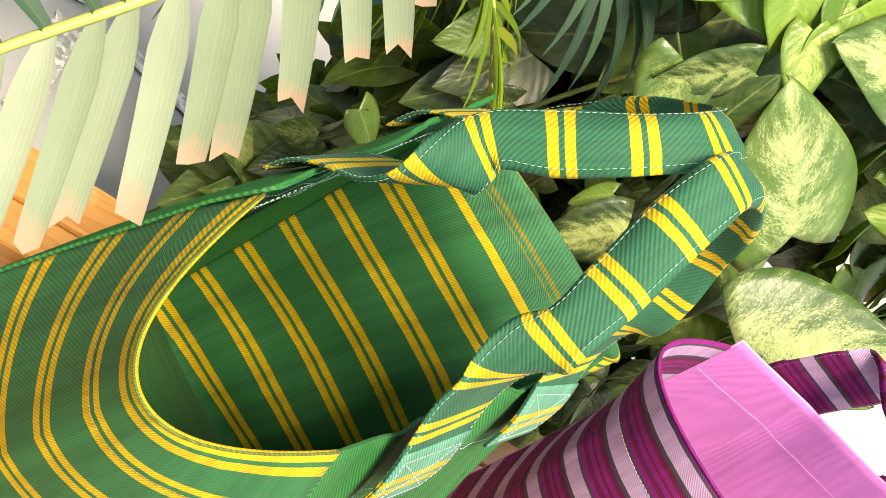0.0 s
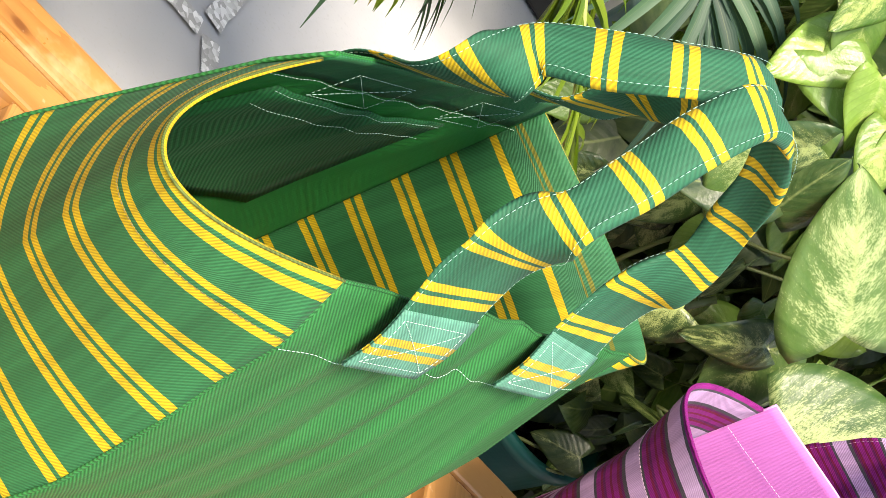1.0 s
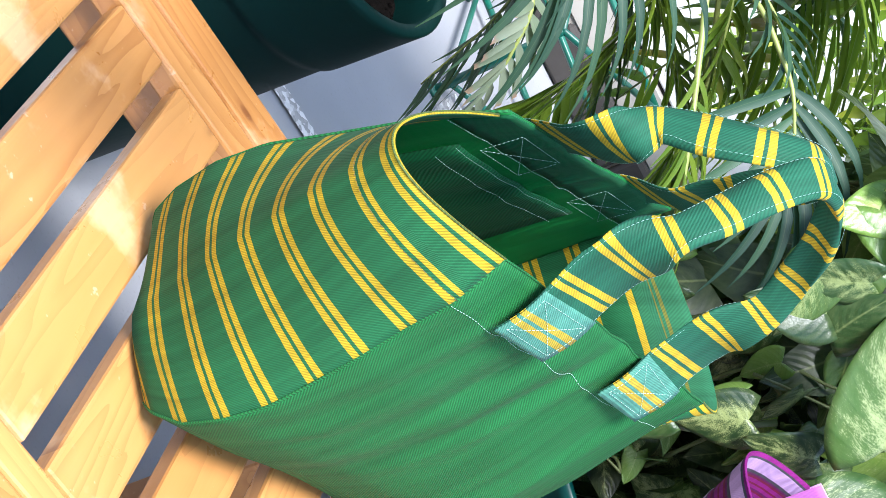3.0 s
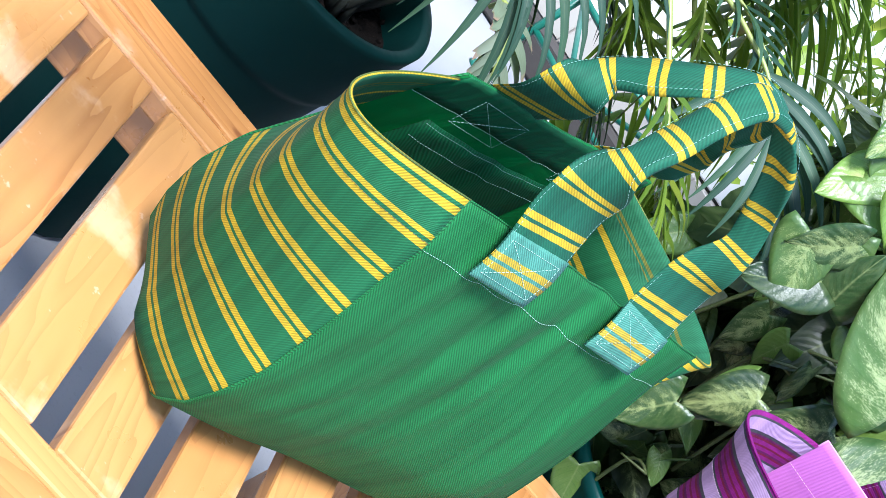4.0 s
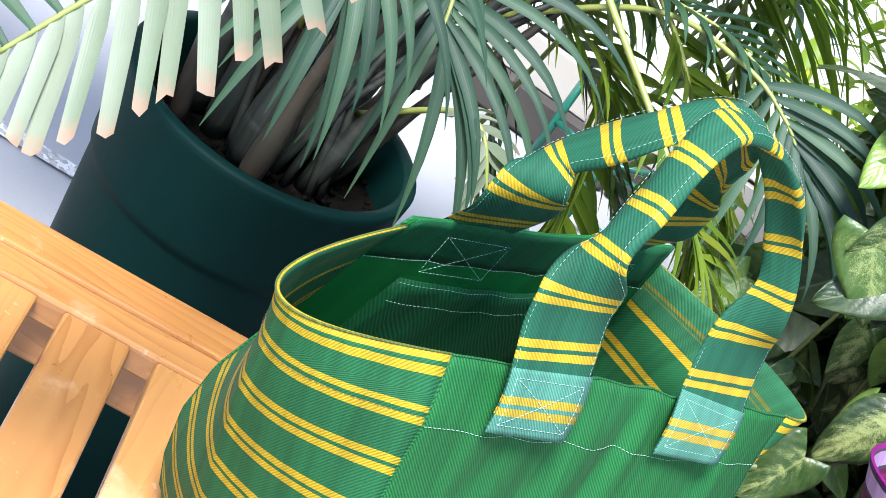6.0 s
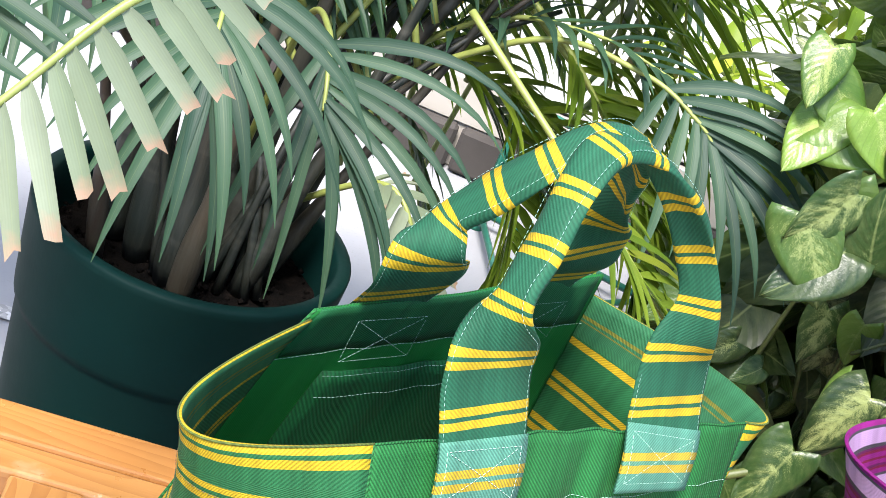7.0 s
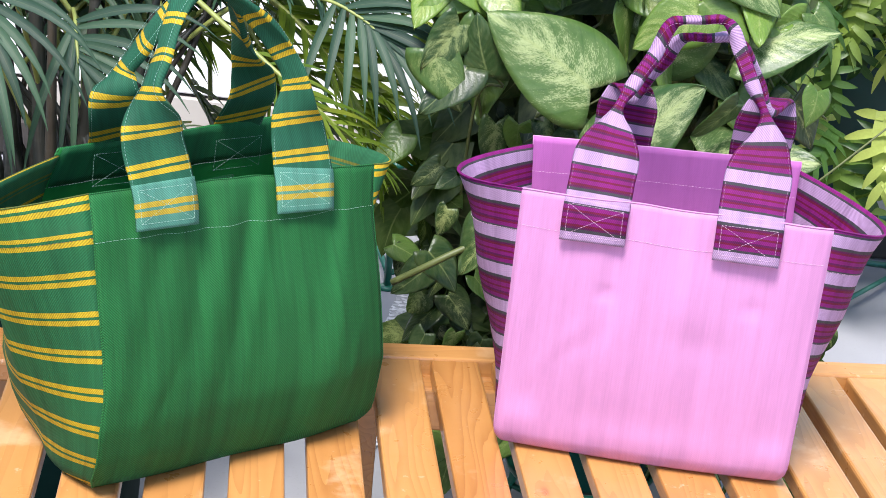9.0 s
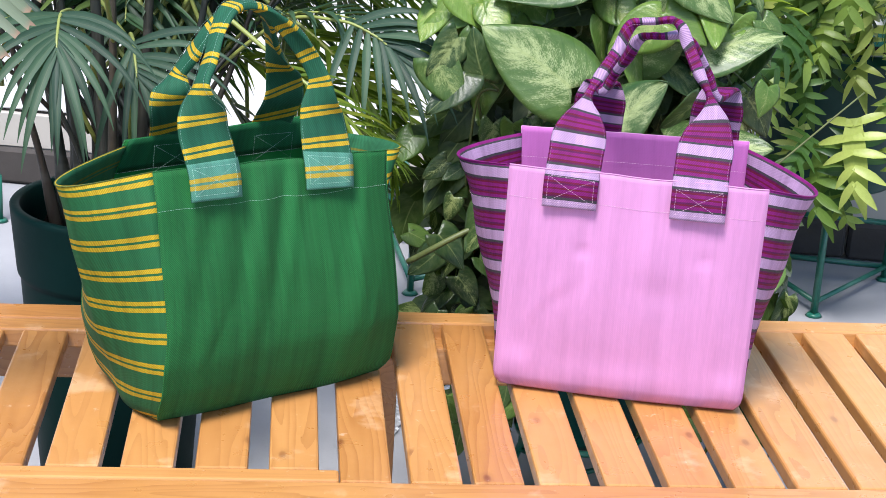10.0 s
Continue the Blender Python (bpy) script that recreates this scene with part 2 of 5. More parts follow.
def soil():
    k = Mat("potting soil")
    co = k.coord()
    n = k.noise(co, 60, 6, 0.7)
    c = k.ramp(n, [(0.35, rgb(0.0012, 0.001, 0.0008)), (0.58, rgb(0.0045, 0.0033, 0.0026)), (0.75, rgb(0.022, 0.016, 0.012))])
    return k.done(c, 0.95, k.bump(n, 1.0, 0.01), spec=0.08)


m_soil = soil()


def leafy(name, stops, streak=None, rough=0.38, through=0.3, per='obj', sparse=0.16, burnt=False):
    """Leaf on a UV map: u across (-1 to 1), v along (0 to 1)."""
    k = Mat(name)
    uv = k.coord("UV")
    co = k.coord()
    rnd = k.random() if per == 'obj' else k.island()
    c = k.ramp(rnd, stops)
    sep = k.n("SeparateXYZ", i0=uv)
    au = k.math('ABSOLUTE', sep.outputs[0])
    if streak:
        # cream flecks drawn out along the side veins
        ang = k.math('SUBTRACT', sep.outputs[1], k.math('MULTIPLY', au, 0.35))
        sv = k.n("CombineXYZ", i0=k.math('MULTIPLY', sep.outputs[0], 26.0), i1=k.math('MULTIPLY', ang, 100.0), i2=k.math('MULTIPLY', rnd, 40.0)).outputs[0]
        n1 = k.noise(sv, 1.0, 7, 0.78)
        sv2 = k.n("CombineXYZ", i0=k.math('MULTIPLY', sep.outputs[0], 2.2), i1=k.math('MULTIPLY', ang, 7.0), i2=k.math('MULTIPLY', rnd, 60.0)).outputs[0]
        n2 = k.noise(sv2, 1.0, 5, 0.65)
        less = k.math('MULTIPLY', k.math('FRACT', k.math('MULTIPLY', rnd, 7.31)), sparse)
        near_rib = k.math('MULTIPLY', k.math('SUBTRACT', 0.5, au), 0.14)
        sm = k.math('ADD', k.math('ADD', k.math('MULTIPLY', n1, 0.66), k.math('MULTIPLY', n2, 0.44)), k.math('SUBTRACT', near_rib, less))
        f = k.ramp(sm, [(0.535, gray(0)), (0.565, gray(0.6)), (0.62, gray(0.85)), (0.72, gray(1))])
        c = k.mix(k.math('MULTIPLY', f, 0.78), c, streak)
        pale = k.ramp(n2, [(0.35, gray(0)), (0.7, gray(1))])
        c = k.mix(k.math('MULTIPLY', pale, 0.14), c, streak)
        vein = k.math('ABSOLUTE', k.math('SUBTRACT', k.math('FRACT', k.math('MULTIPLY', ang, 9.0)), 0.5))
        c = k.mix(k.ramp(vein, [(0.40, gray(0)), (0.5, gray(0.22))]), c, rgb(0.02, 0.07, 0.012))
    else:
        vein = k.math('ABSOLUTE', k.math('SUBTRACT', k.math('FRACT', k.math('MULTIPLY', sep.outputs[0], 4.0)), 0.5))
    mid = k.ramp(au, [(0.015, gray(1)), (0.06, gray(0))])
    c = k.mix(k.math('MULTIPLY', mid, 0.4 if streak else 0.12), c, rgb(0.35, 0.42, 0.14))
    blot = k.noise(co, 30, 4)
    if burnt:
        end = k.math('ADD', sep.outputs[1], k.math('MULTIPLY', k.math('SUBTRACT', k.noise(co, 90, 3), 0.5), 0.35))
        c = k.mix(k.ramp(end, [(0.80, gray(0)), (0.97, gray(0.85))]), c, rgb(0.36, 0.22, 0.15))
    c = k.mix(k.math('MULTIPLY', blot, 0.3), c, gray(0.01))
    nb = k.bump(k.math('ADD', k.math('MULTIPLY', vein, 0.8), k.math('MULTIPLY', blot, 0.6)), 0.3 if streak else 0.10, 0.002)
    k.done(c, rough, nb, spec=0.45 if streak else 0.3)
    tr = k.n("BsdfTranslucent", Color=k.mix(0.35, c, rgb(0.25, 0.45, 0.02), 'MIX'))
    mx = k.n("MixShader", i0=through, i1=k.b.outputs[0], i2=tr.outputs[0])
    k.t.links.new(mx.outputs[0], k.t.nodes["Material Output"].inputs[0])
    return k.m


G = [(0.0, rgb(0.008, 0.028, 0.008)), (0.5, rgb(0.026, 0.072, 0.015)), (0.78, rgb(0.075, 0.155, 0.028)), (1.0, rgb(0.17, 0.29, 0.048))]
CREAM = rgb(0.48, 0.56, 0.20)
m_pothos = leafy("variegated leaf", G, CREAM, rough=0.34, sparse=0.26)
# brighter copy of the leaf greens; sunlight on upper leaves is painted in
m_pothos_sunlit = leafy("young sunlit variegated leaf", [(0.0, rgb(0.07, 0.165, 0.026)), (1.0, rgb(0.22, 0.37, 0.055))], rgb(0.55, 0.62, 0.20), rough=0.30, through=0.42)
m_pothos_big = leafy("large variegated leaf", [(0.0, rgb(0.035, 0.095, 0.018)), (1.0, rgb(0.075, 0.155, 0.028))], rgb(0.54, 0.62, 0.27), rough=0.38, sparse=0.03)
# darker copy of the leaf greens: shade inside the plant, put into colour
m_pothos_shade = leafy("shaded variegated leaf mass", [(0.0, rgb(0.006, 0.018, 0.005)), (1.0, rgb(0.035, 0.080, 0.014))], CREAM, per='isl', sparse=0.4)
P1 = [(0.0, rgb(0.012, 0.038, 0.024)), (0.6, rgb(0.024, 0.064, 0.036)), (1.0, rgb(0.048, 0.105, 0.052))]
m_palm = leafy("palm leaflet", P1, None, 0.52, 0.22)
m_palm_mass = leafy("palm leaflet mass", [(0.0, rgb(0.012, 0.036, 0.018)), (0.65, rgb(0.036, 0.090, 0.036)), (1.0, rgb(0.13, 0.18, 0.03))], None, 0.5, 0.25, per='isl')
m_palm_pale = leafy("pale palm leaflet", [(0.0, rgb(0.17, 0.215, 0.135)), (1.0, rgb(0.25, 0.285, 0.20))], None, 0.42, 0.2, burnt=True)
m_palm_bright = leafy("yellow green palm leaflet", [(0.0, rgb(0.07, 0.14, 0.012)), (0.9, rgb(0.17, 0.24, 0.022)), (1.0, rgb(0.40, 0.20, 0.02))], None, 0.4, 0.35, per='isl')
# strong sun on the shrub is put into these bright yellow greens
m_lime = leafy("sunlit yellow green leaf", [(0.0, rgb(0.12, 0.22, 0.02)), (0.7, rgb(0.26, 0.36, 0.03)), (1.0, rgb(0.45, 0.48, 0.05))], None, 0.4, 0.4, per='isl')
# the darkest stops paint some leaves as if in shadow
m_philo = leafy("split leaf", [(0.0, rgb(0.02, 0.06, 0.015)), (0.32, rgb(0.06, 0.14, 0.025)), (0.58, rgb(0.28, 0.38, 0.07)), (1.0, rgb(0.52, 0.58, 0.15))], None, 0.35, 0.35)
m_rachis = plain("palm rachis", rgb(0.26, 0.30, 0.07), 0.45, 0.2, 50)


# ---- mesh helpers ----
def mesh_from(name, verts, faces, mats, uvs=None, fmat=None, smooth=True):
    me = bpy.data.meshes.new(name)
    me.from_pydata([tuple(v) for v in verts], [], faces)
    for m in mats:
        me.materials.append(m)
    if uvs is not None:
        uvs = np.asarray(uvs, float)
        loops = np.zeros(len(me.loops), dtype=np.int32)
        me.loops.foreach_get("vertex_index", loops)
        lay = me.uv_layers.new(name="UVMap")
        lay.data.foreach_set("uv", uvs[loops].astype(np.float32).ravel())
    if fmat is not None:
        me.polygons.foreach_set("material_index", np.asarray(fmat, dtype=np.int32))
    me.polygons.foreach_set("use_smooth", np.full(len(me.polygons), smooth))
    me.validate()
    me.update()
    return me


def put(name, me, parent=None, label="", kind=""):
    ob = new(name, me)
    if parent is not None:
        ob.parent = parent
    return tagged(ob, label=label, kind=kind)


def part(name, bm, material, parent, label=""):
    """A bmesh as one mesh object under a thing or a part."""
    me = bpy.data.meshes.new(name)
    bm.to_mesh(me)
    bm.free()
    me.materials.append(material)
    return put(name, me, parent, label)


def empty(name, m, label, category, group="", kind=""):
    ob = new(name)
    ob.empty_display_size = 0.05
    ob.matrix_world = m
    return tagged(ob, label, category, group, kind)


def grid_faces(nu, nv, base=0, flip=False):
    f = []
    for i in range(nu - 1):
        for j in range(nv - 1):
            q = (base + i * nv + j, base + (i + 1) * nv + j, base + (i + 1) * nv + j + 1, base + i * nv + j + 1)
            f.append(q[::-1] if flip else q)
    return f


def grid_normals(P):
    du, dv = np.gradient(P, axis=0), np.gradient(P, axis=1)
    n = np.cross(du, dv)
    return n / (np.linalg.norm(n, axis=2, keepdims=True) + 1e-12)


def shell(name, P, UV, th, outer, inner=None, flip=False, hem=0, hem_mat=None):
    """A cloth sheet with thickness th inwards from the grid P; its outer and inner face may differ."""
    nu, nv, _ = P.shape
    nrm = grid_normals(P) * (-1 if flip else 1)
    Q = P - nrm * th
    verts = np.concatenate([P.reshape(-1, 3), Q.reshape(-1, 3)])
    uv = np.concatenate([UV.reshape(-1, 2)] * 2)
    k = nu * nv
    f = grid_faces(nu, nv, 0, flip) + grid_faces(nu, nv, k, not flip)
    fm = [0] * ((nu - 1) * (nv - 1)) + [1 if inner and j < nv - 1 - hem // 2 else (2 if hem_mat else 0) for i in range(nu - 1) for j in range(nv - 1)]
    rim = [i * nv for i in range(nu)] + [(nu - 1) * nv + j for j in range(1, nv)] + [i * nv + nv - 1 for i in range(nu - 2, -1, -1)] + [j for j in range(nv - 2, 0, -1)]
    for a, b in zip(rim, rim[1:] + rim[:1]):
        f.append((a, b, b + k, a + k) if flip else (b, a, a + k, b + k))
        fm.append(0)
    return mesh_from(name, verts, f, [outer] + ([inner] if inner else []) + ([hem_mat] if hem_mat else []), uv, fm)


def tube(pts, radii, sides=8, cap=True):
    """Verts and faces of a tube along pts."""
    pts = np.asarray(pts, float)
    n = len(pts)
    radii = np.broadcast_to(np.asarray(radii, float), (n,))
    tan = np.gradient(pts, axis=0)
    tan /= np.linalg.norm(tan, axis=1, keepdims=True) + 1e-12
    ref = np.array([0.0, 0.0, 1.0]) if abs(tan[0][2]) < 0.9 else np.array([1.0, 0.0, 0.0])
    verts = []
    a = np.cross(tan[0], ref)
    for i in range(n):
        a = a - tan[i] * (a @ tan[i])
        a /= np.linalg.norm(a) + 1e-12
        b = np.cross(tan[i], a)
        for s in range(sides):
            w = 2 * math.pi * s / sides
            verts.append(pts[i] + radii[i] * (math.cos(w) * a + math.sin(w) * b))
    faces = []
    for i in range(n - 1):
        for s in range(sides):
            s2 = (s + 1) % sides
            faces.append((i * sides + s, i * sides + s2, (i + 1) * sides + s2, (i + 1) * sides + s))
    if cap:
        faces.append(tuple(range(sides))[::-1])
        faces.append(tuple((n - 1) * sides + s for s in range(sides)))
    return verts, faces


def tube_part(name, pts, radii, mat, parent, label="", sides=8):
    v, f = tube(pts, radii, sides)
    return put(name, mesh_from(name, v, f, [mat]), parent, label)


def spline(keys, n):
    """Catmull-Rom through the rows of keys, n samples."""
    k = np.asarray(keys, float)
    k = np.vstack([2 * k[0] - k[1], k, 2 * k[-1] - k[-2]])
    out = []
    segs = len(k) - 3
    for x in np.linspace(0, segs - 1e-6, n):
        i = int(x)
        t = x - i
        p0, p1, p2, p3 = k[i:i + 4]
        out.append(0.5 * (2 * p1 + (p2 - p0) * t + (2 * p0 - 5 * p1 + 4 * p2 - p3) * t * t + (3 * p1 - p0 - 3 * p2 + p3) * t ** 3))
    return np.array(out)


def slab(bm, x0, x1, y0, y1, z0, z1, bevel=0.003, seg=2):
    """A bevelled board added to bm."""
    b2 = bmesh.new()
    bmesh.ops.create_cube(b2, size=1.0)
    for v in b2.verts:
        v.co = Vector(((x0 + x1) / 2 + v.co.x * (x1 - x0), (y0 + y1) / 2 + v.co.y * (y1 - y0), (z0 + z1) / 2 + v.co.z * (z1 - z0)))
    bmesh.ops.bevel(b2, geom=b2.edges[:], offset=bevel, segments=seg, affect='EDGES', profile=0.5)
    me = bpy.data.meshes.new("tmp")
    b2.to_mesh(me)
    b2.free()
    bm.from_mesh(me)
    bpy.data.meshes.remove(me)


def stitch(name, pts, mat, parent, dash=0.0030, gap=0.0010, r=0.00023):
    """A row of thread dashes along pts."""
    pts = np.asarray(pts, float)
    seg = np.linalg.norm(np.diff(pts, axis=0), axis=1)
    s = np.concatenate([[0], np.cumsum(seg)])
    verts, faces = [], []
    x = 0.0
    while x + dash < s[-1]:
        a = np.array([np.interp(x, s, pts[:, c]) for c in range(3)])
        b = np.array([np.interp(x + dash, s, pts[:, c]) for c in range(3)])
        v, f = tube([a, (a + b) / 2, b], [r * 0.7, r, r * 0.7], 4)
        faces += [tuple(i + len(verts) for i in q) for q in f]
        verts += v
        x += dash + gap
    return put(name, mesh_from(name, verts, faces, [mat]), parent)


m_rim_yellow = cloth("olive woven edge", rgb(0.15, 0.21, 0.04), twill=0.0021)
m_rim_plum = cloth("plum woven edge", PLUM, twill=0.0021)


# ---- floor and walls ----
def box_structure(name, x0, x1, y0, y1, z0, z1, mat, label, category):
    bm = bmesh.new()
    slab(bm, x0, x1, y0, y1, z0, z1, 0.004, 1)
    me = bpy.data.meshes.new(name)
    bm.to_mesh(me)
    bm.free()
    me.materials.append(mat)
    return tagged(new(name, me), label, category, kind="structure")


ground = mesh_from("ground", [(-60, -60, 0), (60, -60, 0), (60, 60, 0), (-60, 60, 0)], [(0, 1, 2, 3)], [m_floor])
tagged(new("ground", ground), "smooth grey stone floor with pale chip inlay", "floor", kind="structure")


def inlay(ax, ay, bx, by, w):
    a, b = Vector((ax, ay, 0)), Vector((bx, by, 0))
    n = Vector((-(b - a).y, (b - a).x, 0)).normalized() * w / 2
    rs = np.random.RandomState(int(abs(ax * 100 + ay * 10)) + 1)
    L, R = [], []
    for i in range(41):
        p = a.lerp(b, i / 40)
        L.append(p + n * (1 + rs.uniform(-0.10, 0.10)) + Vector((0, 0, 0.004)))
        R.append(p - n * (1 + rs.uniform(-0.10, 0.10)) + Vector((0, 0, 0.004)))
    faces = [(i, i + 1, 41 + i + 1, 41 + i) for i in range(40)]
    me = mesh_from("floor_inlay", L + R, [f[::-1] for f in faces], [m_chip])
    tagged(new("floor_inlay", me), "rough white stone chip strip in the floor", "floor inlay", group="floor inlays", kind="structure")


inlay(0.27, 1.35, 0.53, 1.335, 0.036)
inlay(-0.6, 1.40, 0.27, 1.35, 0.036)
inlay(0.545, 1.365, 0.66, 1.86, 0.036)
inlay(0.10, 0.20, 0.34, 0.22, 0.036)
inlay(0.562, 1.228, 0.500, 1.030, 0.042)
inlay(0.602, 1.262, 0.800, 1.212, 0.030)
inlay(0.571, 1.272, 0.552, 1.335, 0.034)
inlay(-0.35, 0.10, 0.10, 0.20, 0.036)

# the back wall runs aslant: beige tiles over a stone plinth, white above a dark joint
SLANT = pose(-0.41, 2.58, 0, 0, 0, -11.2)


def wall_piece(*args):
    ob = box_structure(*args)
    ob.matrix_world = SLANT
    return ob


wall_back = wall_piece("wall_back", -3.3, 5.6, 0.0, 0.15, 0, 0.192, m_wall, "beige tiled foot of the wall behind the plants", "wall")
wall_piece("trim", -3.3, 5.6, 0.006, 0.15, 0.192, 0.200, m_plinth, "dark joint along the tiled wall foot", "trim")
wall_piece("wall_upper", -3.3, 5.6, 0.0, 0.15, 0.200, 1.9, m_white, "white painted wall behind the plants", "wall")
box_structure("wall_west", -3.65, -3.5, -3.0, 3.4, 0, 1.9, m_wall, "beige plastered side wall", "wall")
rw = np.random.RandomState(2)
x = -3.3
while x < 5.5:
    w = rw.uniform(0.22, 0.42)
    bm = bmesh.new()
    slab(bm, x, min(x + w, 5.6) - 0.008, -0.030 - rw.uniform(0, 0.012), -0.002, 0.003, 0.098, 0.008, 1)
    part("stone", bm, m_plinth, wall_back)
    x += w
# tiles on the wall foot
for i in range(22):
    bm = bmesh.new()
    slab(bm, -3.3 + i * 0.40, -3.3 + i * 0.40 + 0.396, -0.006, -0.0005, 0.099, 0.190, 0.0015, 1)
    part("tile", bm, m_tile, wall_back)

# ---- bench ----
Z = 0.45
bench = empty("slatted_bench", Matrix.Identity(4), "varnished pine bench with gapped slats and flat rails", "bench")
X0, X1 = -0.75, 1.95


def board(name, x0, x1, y0, y1, z0, z1, label=""):
    bm = bmesh.new()
    cx, cy, cz = (x0 + x1) / 2, (y0 + y1) / 2, (z0 + z1) / 2
    along_x = (x1 - x0) > (y1 - y0)
    lx, ly = (x1 - x0, y1 - y0) if not along_x else (y1 - y0, x1 - x0)
    slab(bm, -lx / 2, lx / 2, -ly / 2, ly / 2, z0 - cz, z1 - cz, 0.0035, 2)
    ob = part(name, bm, m_wood, bench, label)
    ob.matrix_basis = pose(cx, cy, cz, 0, 0, 90 if along_x else 0)
    return ob


board("rail", X0, X1, -0.105, -0.0325, Z - 0.035, Z)
board("rail", X0, 0.381, -0.0305, 0.0, Z - 0.030, Z)
board("rail", X0, 0.43, 0.4345, 0.476, Z - 0.030, Z)
board("rail", X0, 0.46, 0.4795, 0.533, Z - 0.035, Z)
board("rail", 0.4625, X1, 0.4925, 0.536, Z - 0.035, Z)
edges = [(k * 0.09, k * 0.09 + 0.0255) for k in range(-8, 4)]
for (g0, g1), (h0, h1) in zip(edges, edges[1:]):
    board("slat", g1, h0, 0.002, 0.4325, Z - 0.024, Z - 0.001)
board("slat", edges[-1][1], 0.357, 0.002, 0.4325, Z - 0.024, Z - 0.001)
rs_gaps = [(0.357, 0.382), (0.445, 0.468), (0.532, 0.546), (0.608, 0.626), (0.690, 0.708), (0.770, 0.787), (0.855, 0.870),
           (0.935, 0.949), (1.015, 1.029), (1.087, 1.102), (1.167, 1.186), (1.25, 1.266), (1.33, 1.346), (1.41, 1.426), (1.49, 1.506), (1.57, 1.586)]
for (g0, g1), (h0, h1) in zip(rs_gaps, rs_gaps[1:]):
    board("slat", g1, h0, -0.0305, 0.4905, Z - 0.024, Z - 0.001)
for y in (-0.102, 0.452):
    board("bearer", X0, X1, y, y + 0.045, Z - 0.085, Z - 0.0245)
for x in (-0.5, 0.42, 1.5):
    for y in (-0.05, 0.44):
        bm = bmesh.new()
        slab(bm, x, x + 0.06, y, y + 0.06, 0.0, Z - 0.036, 0.004, 2)
        part("leg", bm, m_wood, bench)


# ---- tote bags ----
def gusset_curve(F, T, B, s, rnd):
    """From the front edge F by the crease T to the back edge B."""
    F, T, B = (np.asarray(p, float) for p in (F, T, B))
    C = 2 * T - (F + B) / 2
    q = (1 - s) ** 2 * F + 2 * s * (1 - s) * C + s * s * B
    p = F + (T - F) * 2 * s if s < 0.5 else T + (B - T) * (2 * s - 1)
    return q * rnd + p * (1 - rnd)


